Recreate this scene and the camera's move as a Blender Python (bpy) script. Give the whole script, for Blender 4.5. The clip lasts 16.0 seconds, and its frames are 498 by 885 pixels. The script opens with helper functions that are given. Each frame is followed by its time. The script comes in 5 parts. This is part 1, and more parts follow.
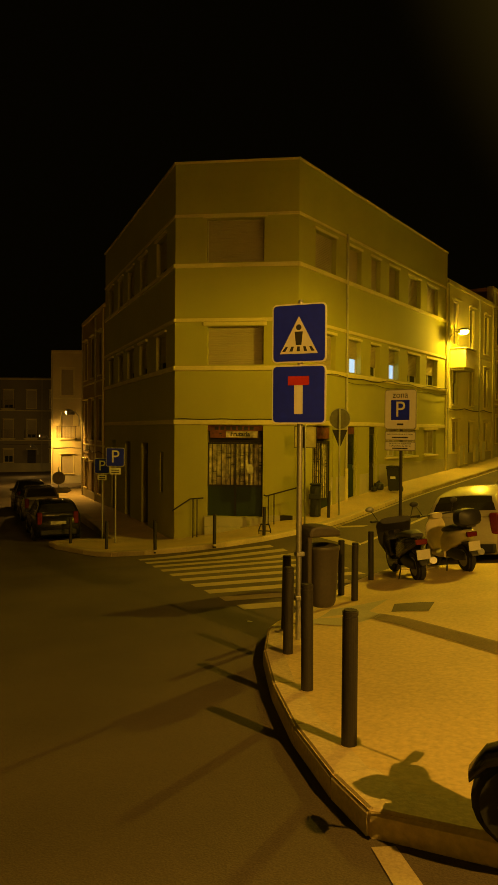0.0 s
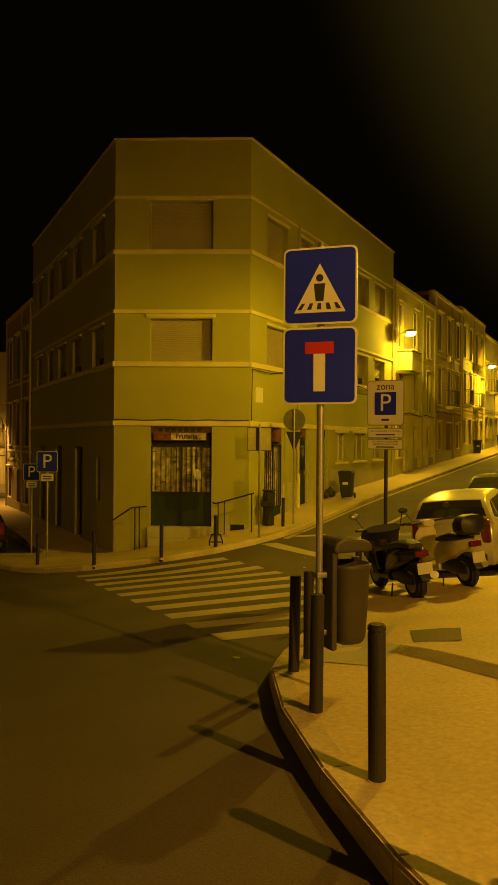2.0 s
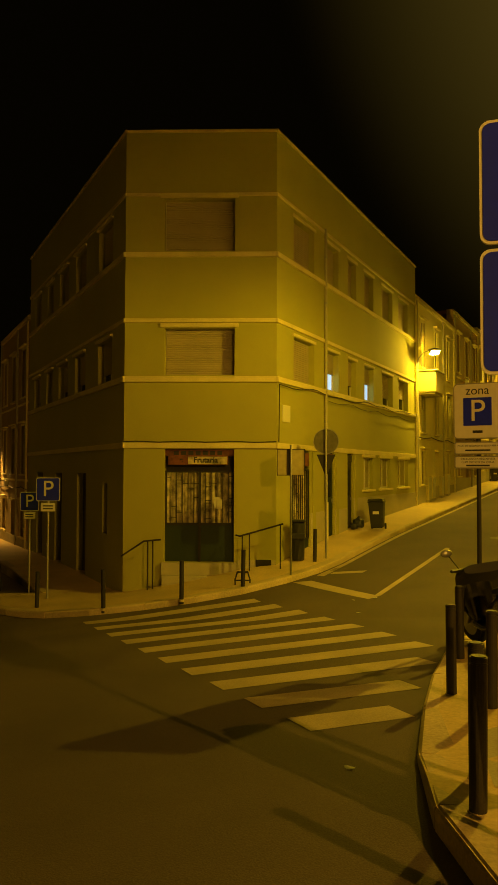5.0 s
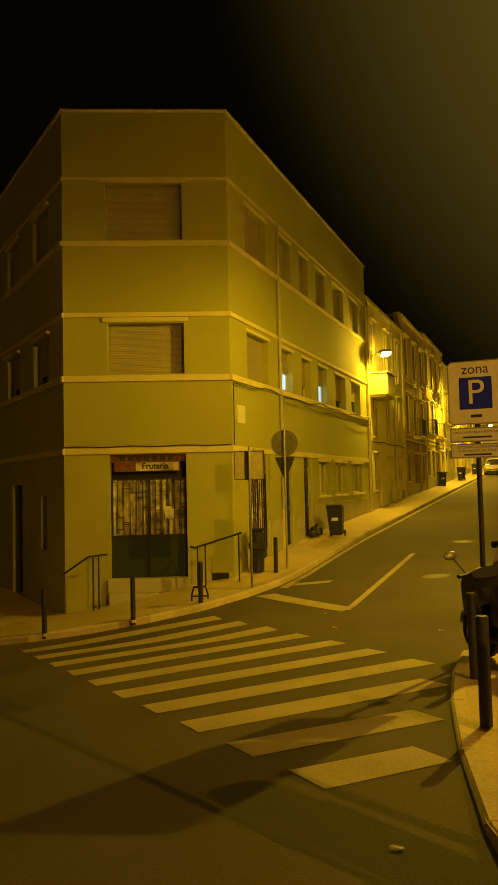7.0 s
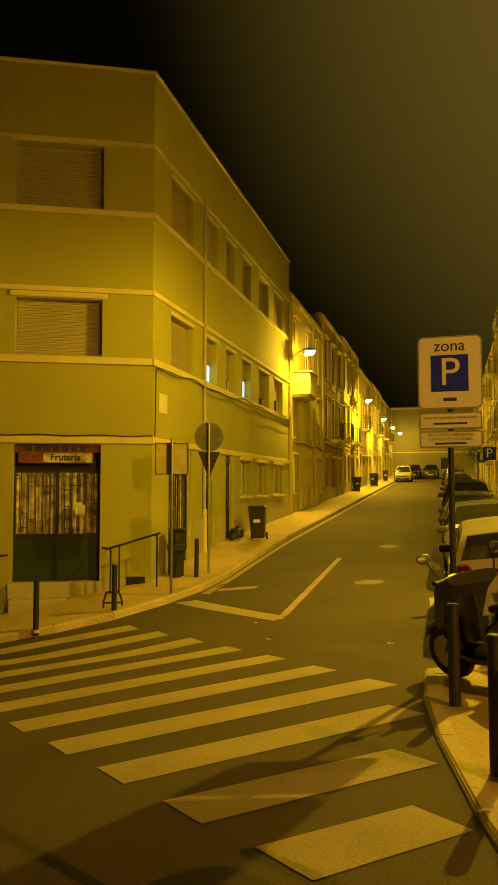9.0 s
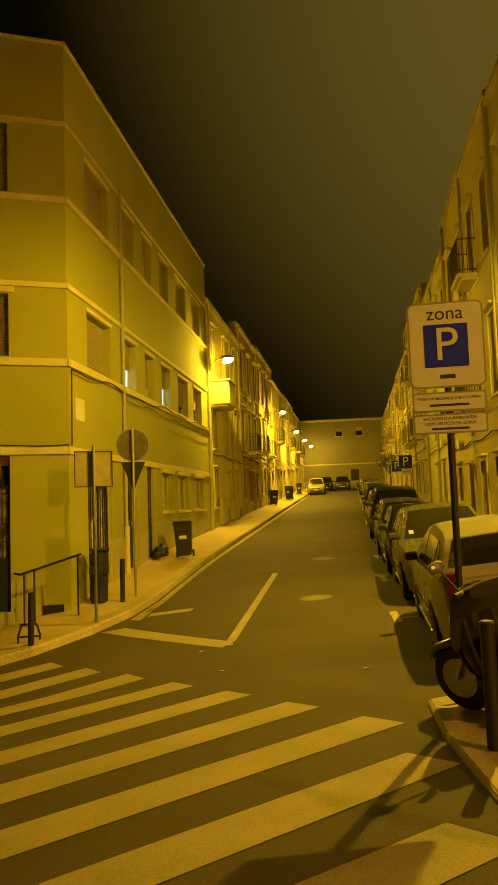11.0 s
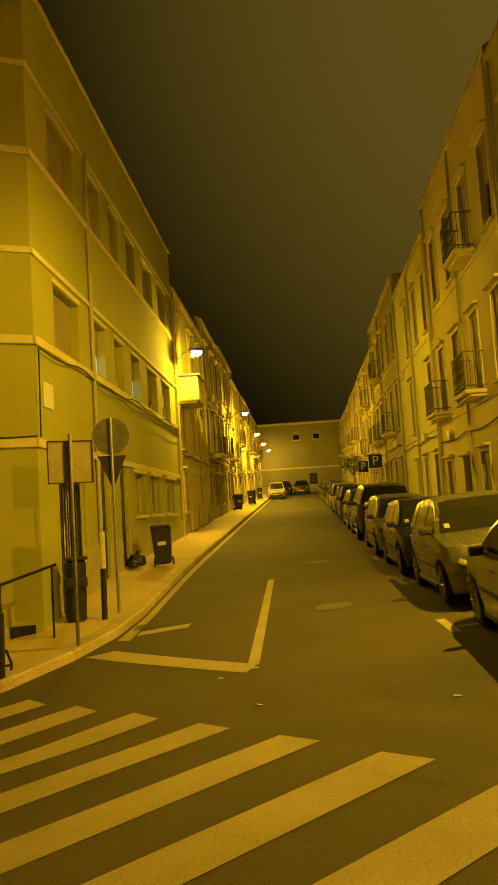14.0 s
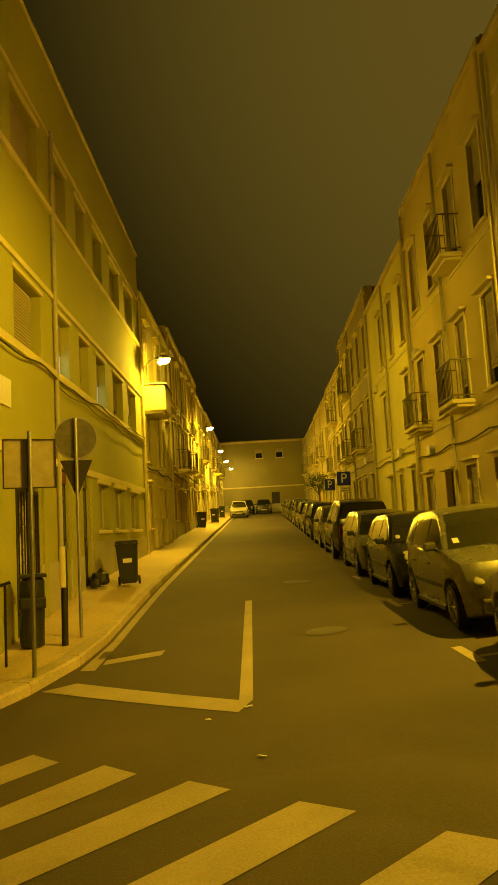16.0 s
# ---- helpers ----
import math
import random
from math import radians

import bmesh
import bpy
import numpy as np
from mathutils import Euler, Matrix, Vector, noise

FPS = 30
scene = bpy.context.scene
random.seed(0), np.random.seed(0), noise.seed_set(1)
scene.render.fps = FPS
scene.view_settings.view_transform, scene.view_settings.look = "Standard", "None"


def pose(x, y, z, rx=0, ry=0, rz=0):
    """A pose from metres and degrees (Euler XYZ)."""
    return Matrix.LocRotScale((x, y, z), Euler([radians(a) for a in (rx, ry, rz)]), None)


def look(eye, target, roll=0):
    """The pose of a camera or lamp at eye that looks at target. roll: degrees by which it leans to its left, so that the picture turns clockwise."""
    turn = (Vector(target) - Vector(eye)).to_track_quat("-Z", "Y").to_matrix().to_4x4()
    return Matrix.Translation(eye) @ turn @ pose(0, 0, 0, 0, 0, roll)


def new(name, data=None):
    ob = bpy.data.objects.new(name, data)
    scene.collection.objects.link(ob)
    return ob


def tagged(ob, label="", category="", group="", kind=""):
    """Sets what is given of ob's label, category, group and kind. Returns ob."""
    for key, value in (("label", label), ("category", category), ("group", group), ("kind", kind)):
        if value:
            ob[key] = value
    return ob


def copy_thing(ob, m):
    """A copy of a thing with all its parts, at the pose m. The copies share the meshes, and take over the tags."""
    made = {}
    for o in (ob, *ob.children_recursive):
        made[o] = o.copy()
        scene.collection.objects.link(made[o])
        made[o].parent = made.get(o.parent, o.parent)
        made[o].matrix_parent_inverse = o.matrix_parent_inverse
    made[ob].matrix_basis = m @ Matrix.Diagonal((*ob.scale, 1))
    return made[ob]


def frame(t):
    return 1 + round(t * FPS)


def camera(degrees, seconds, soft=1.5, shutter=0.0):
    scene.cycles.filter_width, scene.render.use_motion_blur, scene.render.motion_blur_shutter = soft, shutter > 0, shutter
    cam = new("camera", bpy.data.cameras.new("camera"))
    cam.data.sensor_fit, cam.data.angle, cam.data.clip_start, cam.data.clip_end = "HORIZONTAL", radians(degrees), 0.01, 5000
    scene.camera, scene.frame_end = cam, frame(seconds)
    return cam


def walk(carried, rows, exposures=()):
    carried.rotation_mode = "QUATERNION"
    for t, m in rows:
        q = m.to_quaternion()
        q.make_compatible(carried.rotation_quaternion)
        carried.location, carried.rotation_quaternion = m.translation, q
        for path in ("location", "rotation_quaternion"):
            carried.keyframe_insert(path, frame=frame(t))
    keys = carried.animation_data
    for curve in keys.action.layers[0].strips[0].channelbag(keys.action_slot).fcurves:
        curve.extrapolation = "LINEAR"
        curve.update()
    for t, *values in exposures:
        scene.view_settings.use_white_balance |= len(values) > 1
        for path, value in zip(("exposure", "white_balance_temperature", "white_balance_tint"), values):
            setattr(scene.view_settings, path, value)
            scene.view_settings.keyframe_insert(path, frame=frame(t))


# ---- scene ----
cam = camera(37.0, 16.0)
PATH = [
    (0, (0.867, 0.205, 2.358), (-0.142, 1.766, 2.327), 0.40),
    (0.5, (0.434, 0.479, 2.298), (-0.581, 2.037, 2.262), 0.10),
    (1, (0.047, 0.806, 2.240), (-0.971, 2.362, 2.205), -0.40),
    (1.5, (-0.338, 1.114, 2.194), (-1.291, 2.711, 2.186), 0.20),
    (2, (-0.711, 1.484, 2.140), (-1.561, 3.139, 2.133), 0.40),
    (2.5, (-1.069, 1.802, 2.102), (-1.886, 3.473, 2.130), -0.10),
    (3, (-1.421, 2.104, 2.062), (-2.252, 3.766, 2.126), -0.30),
    (3.5, (-1.750, 2.424, 2.025), (-2.642, 4.054, 2.108), -0.80),
    (3.7, (-1.871, 2.499, 2.015), (-2.754, 4.135, 2.079), -0.50),
    (5.8, (-2.984, 3.720, 1.867), (-3.782, 5.398, 1.959), -0.70),
    (6, (-3.062, 3.815, 1.834), (-3.846, 5.499, 1.933), -1.00),
    (6.5, (-3.318, 4.137, 1.783), (-4.037, 5.849, 1.889), -1.00),
    (7, (-3.558, 4.423, 1.752), (-4.254, 6.145, 1.855), -1.30),
    (7.5, (-3.792, 4.666, 1.727), (-4.406, 6.420, 1.809), -1.20),
    (8, (-3.968, 4.994, 1.680), (-4.519, 6.769, 1.766), -1.00),
    (8.5, (-4.175, 5.311, 1.615), (-4.684, 7.099, 1.704), -0.60),
    (9, (-4.363, 5.645, 1.592), (-4.844, 7.439, 1.703), 0.00),
    (9.5, (-4.567, 5.995, 1.564), (-5.043, 7.787, 1.698), 0.20),
    (10, (-4.789, 6.314, 1.519), (-5.176, 8.127, 1.660), -0.80),
    (10.2, (-4.857, 6.447, 1.508), (-5.201, 8.269, 1.657), -1.20),
    (12.3, (-5.841, 7.713, 1.394), (-6.002, 9.561, 1.536), -2.45),
    (12.5, (-5.918, 7.835, 1.399), (-6.054, 9.685, 1.538), -2.75),
    (13, (-6.045, 8.183, 1.374), (-6.143, 10.034, 1.524), -3.87),
    (13.5, (-6.234, 8.480, 1.345), (-6.324, 10.332, 1.498), -3.53),
    (14, (-6.359, 8.829, 1.289), (-6.478, 10.678, 1.455), -3.64),
    (14.5, (-6.484, 9.194, 1.300), (-6.628, 11.041, 1.468), -3.99),
    (15, (-6.619, 9.506, 1.297), (-6.695, 11.358, 1.454), -3.38),
    (15.5, (-6.689, 9.869, 1.245), (-6.719, 11.720, 1.432), -3.54),
    (16, (-6.823, 10.136, 1.187), (-6.836, 11.984, 1.397), -3.19),
]
walk(cam, [(t, look(eye, target, roll)) for t, eye, target, roll in PATH],
     exposures=[(0, 0.10), (1.5, 0.12), (2.7, 0.26), (3.5, 0.14), (6.3, 0.18), (7.5, 0.46), (10, 0.58), (13, 0.53), (16, 0.50)])

# ---- light ----
world = bpy.data.worlds.new("night_sky")
scene.world = world
world.use_nodes = True
wn, wl = world.node_tree.nodes, world.node_tree.links
# the town's glow lies over the far end of the street, the sky over the side street is black
wcoord, wdot, wmap = wn.new("ShaderNodeTexCoord"), wn.new("ShaderNodeVectorMath"), wn.new("ShaderNodeMapRange")
wdot.operation = "DOT_PRODUCT"
wdot.inputs[1].default_value = (0.42, 0.70, 0.58)
wmap.interpolation_type = "SMOOTHSTEP"
wmap.inputs["From Min"].default_value, wmap.inputs["From Max"].default_value = 0.70, 1.0
wmap.inputs["To Min"].default_value, wmap.inputs["To Max"].default_value = 0.0012, 0.078
wl.new(wcoord.outputs["Generated"], wdot.inputs[0])
wl.new(wdot.outputs["Value"], wmap.inputs["Value"])
wl.new(wmap.outputs[0], wn["Background"].inputs[1])
wn["Background"].inputs[0].default_value = (1.0, 0.66, 0.09, 1)
SODIUM = (1.0, 0.62, 0.014)
WARM = (1.0, 0.49, 0.05)


def lamp_light(x, y, z, watts, colour=SODIUM, size=0.10):
    data = bpy.data.lights.new("lamp_light", "POINT")
    data.energy, data.color, data.shadow_soft_size = watts, colour, size
    ob = new("lamp_light", data)
    ob.location = (x, y, z)
    return ob


# ---- materials ----
def mat(name, colour, rough=0.8, metal=0.0, vary=0.25, fine=40.0, coarse=1.2, bump=0.2, island=0.0, spec=0.5, bump_size=0.01, cobble=0.0):
    """A principled surface with grain and broad stains in world metres."""
    m = bpy.data.materials.new(name)
    m.use_nodes = True
    n, l = m.node_tree.nodes, m.node_tree.links
    p = n["Principled BSDF"]
    p.inputs["Metallic"].default_value = metal
    p.inputs["Specular IOR Level"].default_value = spec
    geo = n.new("ShaderNodeNewGeometry")
    a, b = n.new("ShaderNodeTexNoise"), n.new("ShaderNodeTexNoise")
    for t, sc, det in ((a, fine, 3.0), (b, coarse, 5.0)):
        t.inputs["Scale"].default_value, t.inputs["Detail"].default_value = sc, det
        l.new(geo.outputs["Position"], t.inputs["Vector"])
    add = n.new("ShaderNodeMath"); add.operation = "ADD"
    l.new(a.outputs["Fac"], add.inputs[0]); l.new(b.outputs["Fac"], add.inputs[1])
    fac = add.outputs[0]
    if island:
        info = n.new("ShaderNodeObjectInfo")
        mul = n.new("ShaderNodeMath"); mul.operation = "MULTIPLY_ADD"
        mul.inputs[1].default_value, mul.inputs[2].default_value = island, -island / 2
        l.new(info.outputs["Random"], mul.inputs[0])
        add2 = n.new("ShaderNodeMath"); add2.operation = "ADD"
        l.new(fac, add2.inputs[0]); l.new(mul.outputs[0], add2.inputs[1])
        fac = add2.outputs[0]
    relief = a.outputs["Fac"]
    if cobble:
        vor = n.new("ShaderNodeTexVoronoi")
        vor.feature = "DISTANCE_TO_EDGE"
        vor.inputs["Scale"].default_value = cobble
        l.new(geo.outputs["Position"], vor.inputs["Vector"])
        edge = n.new("ShaderNodeMapRange")
        edge.inputs["From Max"].default_value = 0.12
        edge.inputs["To Min"].default_value, edge.inputs["To Max"].default_value = -0.09, 0.02
        l.new(vor.outputs["Distance"], edge.inputs["Value"])
        add3 = n.new("ShaderNodeMath"); add3.operation = "ADD"
        l.new(fac, add3.inputs[0]); l.new(edge.outputs[0], add3.inputs[1])
        fac = add3.outputs[0]
        add4 = n.new("ShaderNodeMath"); add4.operation = "ADD"
        l.new(relief, add4.inputs[0]); l.new(edge.outputs[0], add4.inputs[1])
        relief = add4.outputs[0]
    ramp = n.new("ShaderNodeMapRange")
    ramp.inputs["From Min"].default_value, ramp.inputs["From Max"].default_value = 0.65, 1.35
    ramp.inputs["To Min"].default_value, ramp.inputs["To Max"].default_value = 1 - vary, 1 + vary
    l.new(fac, ramp.inputs["Value"])
    mix = n.new("ShaderNodeVectorMath"); mix.operation = "SCALE"
    mix.inputs[0].default_value = colour
    l.new(ramp.outputs[0], mix.inputs["Scale"])
    l.new(mix.outputs[0], p.inputs["Base Color"])
    rr = n.new("ShaderNodeMapRange")
    rr.inputs["To Min"].default_value, rr.inputs["To Max"].default_value = max(0.02, rough - 0.1), min(1, rough + 0.1)
    l.new(b.outputs["Fac"], rr.inputs["Value"])
    l.new(rr.outputs[0], p.inputs["Roughness"])
    if bump:
        bp = n.new("ShaderNodeBump")
        bp.inputs["Strength"].default_value, bp.inputs["Distance"].default_value = bump, bump_size
        l.new(relief, bp.inputs["Height"])
        l.new(bp.outputs[0], p.inputs["Normal"])
    return m


def glow(name, colour, strength):
    m = bpy.data.materials.new(name)
    m.use_nodes = True
    p = m.node_tree.nodes["Principled BSDF"]
    p.inputs["Base Color"].default_value = (*colour, 1)
    p.inputs["Emission Color"].default_value = (*colour, 1)
    p.inputs["Emission Strength"].default_value = strength
    return m


def glass(name, tint=(0.02, 0.025, 0.02), rough=0.06):
    m = mat(name, tint, rough, vary=0.2, bump=0.0, spec=0.4)
    return m


ASPHALT = mat("asphalt", (0.101, 0.079, 0.052), 0.82, vary=0.42, fine=90, coarse=0.5, bump=0.5)
PAVING = mat("limestone_paving", (0.62, 0.48, 0.22), 0.75, vary=0.20, fine=24, coarse=0.8, bump=0.3, cobble=11)
KERB = mat("kerb_stone", (0.56, 0.46, 0.26), 0.8, vary=0.25, fine=30, coarse=1.5, bump=0.5, island=0.4)
ROADPAINT = mat("road_paint", (0.45, 0.37, 0.21), 0.75, vary=0.26, fine=60, coarse=1.4, bump=0.3)
RENDER = mat("ochre_render", (0.415, 0.40, 0.075), 0.9, vary=0.13, fine=60, coarse=0.45, bump=0.25)
TRIM = mat("cream_trim", (0.70, 0.62, 0.28), 0.85, vary=0.16, fine=40, coarse=1.5, bump=0.2)
PLINTH = mat("grey_plinth", (0.45, 0.42, 0.30), 0.9, vary=0.2, fine=50, coarse=1.0, bump=0.3)
SHUTTER = mat("shutter_plastic", (0.42, 0.36, 0.22), 0.6, vary=0.12, bump=0.0)
FRAME = mat("white_frame", (0.62, 0.60, 0.50), 0.5, vary=0.1, bump=0.0)
PANE = glass("window_glass")
DARKMETAL = mat("dark_paint", (0.022, 0.019, 0.015), 0.55, vary=0.3, fine=60, bump=0.2)
GREENMETAL = mat("green_sheet", (0.016, 0.034, 0.020), 0.6, vary=0.2, bump=0.1)
GALV = mat("galvanised", (0.42, 0.42, 0.40), 0.45, metal=0.8, vary=0.2, fine=50, bump=0.1)
ROOFTILE = mat("roof_tile", (0.28, 0.12, 0.07), 0.9, vary=0.3, bump=0.5)


# ---- mesh helpers ----
def part(name, bm, material, parent=None, label=""):
    me = bpy.data.meshes.new(name)
    bm.normal_update()
    bm.to_mesh(me)
    bm.free()
    for m in material if isinstance(material, (list, tuple)) else (material,):
        me.materials.append(m)
    ob = new(name, me)
    ob.parent = parent
    if label:
        ob["label"] = label
    return ob


def thing(name, m, label, category, group="", kind=""):
    ob = new(name)
    ob.empty_display_size = 0.1
    ob.matrix_basis = m
    return tagged(ob, label, category, group, kind)


def box(bm, x0, x1, y0, y1, z0, z1, bev=0.0, mi=0):
    g = bmesh.ops.create_cube(bm, size=1)
    vs = g["verts"]
    for v in vs:
        v.co = Vector(((x0 + x1) / 2 + v.co.x * (x1 - x0), (y0 + y1) / 2 + v.co.y * (y1 - y0), (z0 + z1) / 2 + v.co.z * (z1 - z0)))
    fs = {f for v in vs for f in v.link_faces}
    for f in fs:
        f.material_index = mi
    if bev:
        es = list({e for v in vs for e in v.link_edges})
        bmesh.ops.bevel(bm, geom=es, offset=bev, segments=2, affect="EDGES", profile=0.5)
    return bm


def boxes(*rows, bev=0.0):
    bm = bmesh.new()
    for r in rows:
        box(bm, *r, bev=bev)
    return bm


def cyl(bm, a, b, r0, r1=None, seg=14, caps=True):
    a, b = Vector(a), Vector(b)
    r1 = r0 if r1 is None else r1
    d = (b - a)
    q = d.to_track_quat("Z", "Y").to_matrix().to_4x4()
    m = Matrix.Translation((a + b) / 2) @ q
    bmesh.ops.create_cone(bm, cap_ends=caps, segments=seg, radius1=r0, radius2=r1, depth=d.length, matrix=m)
    return bm


def tube(bm, pts, r, seg=8):
    for a, b in zip(pts, pts[1:]):
        cyl(bm, a, b, r, seg=seg)
    for p in pts[1:-1]:
        bmesh.ops.create_uvsphere(bm, u_segments=seg, v_segments=5, radius=r, matrix=Matrix.Translation(p))
    return bm


def prism(bm, outline, y0, y1, bev=0.0):
    """An outline in x and z, drawn out from y0 to y1."""
    a = [bm.verts.new((x, y0, z)) for x, z in outline]
    b = [bm.verts.new((x, y1, z)) for x, z in outline]
    fs = [bm.faces.new(a), bm.faces.new(b[::-1])]
    k = len(a)
    for i in range(k):
        fs.append(bm.faces.new((a[i], b[i], b[(i + 1) % k], a[(i + 1) % k])))
    bmesh.ops.recalc_face_normals(bm, faces=fs)
    if bev:
        bmesh.ops.bevel(bm, geom=list({e for f in fs for e in f.edges}), offset=bev, segments=2, affect="EDGES", profile=0.5)
    return bm


def wall_mesh(bm, length, z0, z1, holes, thick=0.35):
    """A solid wall along x with its face at y = 0 and real openings (u0, u1, z0, z1)."""
    us = sorted({0.0, length, *(h[0] for h in holes), *(h[1] for h in holes)})
    zs = sorted({z0, z1, *(h[2] for h in holes), *(h[3] for h in holes)})
    nu, nz = len(us) - 1, len(zs) - 1

    def solid(i, j):
        if not (0 <= i < nu and 0 <= j < nz):
            return False
        u, z = (us[i] + us[i + 1]) / 2, (zs[j] + zs[j + 1]) / 2
        return not any(h[0] < u < h[1] and h[2] < z < h[3] for h in holes)

    cache = {}

    def v(i, j, k):
        if (i, j, k) not in cache:
            cache[i, j, k] = bm.verts.new((us[i], k * thick, zs[j]))
        return cache[i, j, k]

    for i in range(nu):
        for j in range(nz):
            if not solid(i, j):
                continue
            bm.faces.new((v(i, j, 0), v(i + 1, j, 0), v(i + 1, j + 1, 0), v(i, j + 1, 0)))
            bm.faces.new((v(i, j, 1), v(i, j + 1, 1), v(i + 1, j + 1, 1), v(i + 1, j, 1)))
            for di, dj, a, b in ((-1, 0, (i, j), (i, j + 1)), (1, 0, (i + 1, j + 1), (i + 1, j)), (0, -1, (i + 1, j), (i, j)), (0, 1, (i, j + 1), (i + 1, j + 1))):
                if not solid(i + di, j + dj):
                    bm.faces.new((v(*a, 0), v(*b, 0), v(*b, 1), v(*a, 1)))
    return bm


def facing(x, y, dx, dy, z=0.0):
    """The frame of a facade: x along it to the right as seen from outside, y into the house, z up."""
    k = math.hypot(dx, dy)
    dx, dy = dx / k, dy / k
    return Matrix(((dx, -dy, 0, x), (dy, dx, 0, y), (0, 0, 1, z), (0, 0, 0, 1)))


# ---- ground ----
def smooth(a, b, x):
    t = min(1.0, max(0.0, (x - a) / (b - a)))
    return t * t * (3 - 2 * t)


def road_z(x, y):
    cross = 0.1 * (1 - smooth(15.8, 28.8, y) * smooth(-14.9, -10.7, x))
    fall = cross * (max(x, -14.9) + 6.97) + 0.025 * min(0, x + 14.9)
    if x > 3.7:
        fall = cross * 10.67 + 0.02 * min(x - 3.7, 37)
    up = max(0, min(y, 121) - 15.8) * smooth(-14.9, -10.7, x)
    return -0.186 + fall - 0.028 * max(-28, min(y, 15.8)) + 0.0435 * up


def far_up(x, y):
    return 0.13 + 0.14 * min(1.2, max(0, -9.4 - x)) * smooth(18.6, 23.2, y)


def near_up(x, y):
    """The near pavement's height over the road: the kerb is let down at the crossing."""
    in_from_kerb = x + 3.58 + 0.17 * (y - 7.53)
    return 0.13 - 0.095 * smooth(7.6, 9.0, y) * (1 - smooth(13.9, 14.8, y)) * (1 - smooth(0.3, 1.6, in_from_kerb))


def sheet(name, outline, rise, material, depth=0.6, step=1.0, parent=None):
    """A slab over the ground with the given outline (anticlockwise); rise(x, y) above the road."""
    bm = bmesh.new()
    f = bm.faces.new([bm.verts.new((x, y, 0)) for x, y in outline])
    xs, ys = [p[0] for p in outline], [p[1] for p in outline]
    for axis, lo, hi in ((0, min(xs), max(xs)), (1, min(ys), max(ys))):
        k = math.floor(lo / step) * step + step
        while k < hi:
            co, no = [0, 0, 0], [0, 0, 0]
            co[axis], no[axis] = k, 1
            bmesh.ops.bisect_plane(bm, geom=bm.verts[:] + bm.edges[:] + bm.faces[:], plane_co=co, plane_no=no)
            k += step
    top = bm.faces[:]
    ex = bmesh.ops.extrude_face_region(bm, geom=top)
    low = [g for g in ex["geom"] if isinstance(g, bmesh.types.BMVert)]
    lowset = set(low)
    for v in bm.verts:
        z = road_z(v.co.x, v.co.y) + rise(v.co.x, v.co.y)
        v.co.z = z - depth if v in lowset else z
    bmesh.ops.recalc_face_normals(bm, faces=bm.faces[:])
    return part(name, bm, material, parent)


def lines(lo, hi, fine_lo, fine_hi, step, grow=1.35):
    v = list(np.arange(fine_lo, fine_hi + 1e-6, step))
    d = step
    while v[-1] < hi:
        d *= grow
        v.append(v[-1] + d)
    d = step
    while v[0] > lo:
        d *= grow
        v.insert(0, v[0] - d)
    return v


def ground():
    gx, gy = lines(-600, 600, -29.9, 6.1, 0.5), lines(-600, 900, -4.2, 95.8, 0.5)
    verts = [(x, y, road_z(x, y)) for y in gy for x in gx]
    k = len(gx)
    faces = [(j * k + i, j * k + i + 1, (j + 1) * k + i + 1, (j + 1) * k + i) for j in range(len(gy) - 1) for i in range(k - 1)]
    me = bpy.data.meshes.new("road")
    me.from_pydata(verts, [], faces)
    me.materials.append(ASPHALT)
    return tagged(new("road", me), "dark patched asphalt road at a street junction", "road", kind="structure")


ground()
NEAR = [(-0.608, 3.605), (-0.971, 3.932), (-1.594, 4.602), (-2.265, 5.445), (-2.99, 6.48), (-3.581, 7.533), (-3.953, 8.649), (-4.232, 9.951), (-4.464, 11.346), (-4.604, 12.648), (-4.622, 13.718), (-2.5, 13.86), (-2.5, 92.5), (-1.2, 92.5), (7.4, 92.5), (7.4, 3.39)]
near_pavement = tagged(sheet("pavement_near", NEAR, near_up, PAVING, step=0.5), "smooth limestone paved corner pavement", "pavement", kind="structure")
FAR = [(-9.281, 92.5), (-9.281, 21.948), (-9.393, 20.646), (-9.719, 19.437), (-10.304, 18.228), (-11.039, 17.438), (-11.96, 16.833), (-13.085, 16.368), (-14.136, 16.136), (-15.531, 16.368), (-17.112, 16.74), (-17.949, 17.205), (-17.67, 18.135), (-16.554, 18.693), (-27.9, 27.063), (-37.2, 33.945), (-35.34, 37.2), (-12.555, 37.2), (-12.555, 92.5)]
far_pavement = tagged(sheet("pavement_far", FAR, far_up, PAVING), "pale cobbled pavement round the corner house", "pavement", kind="structure")


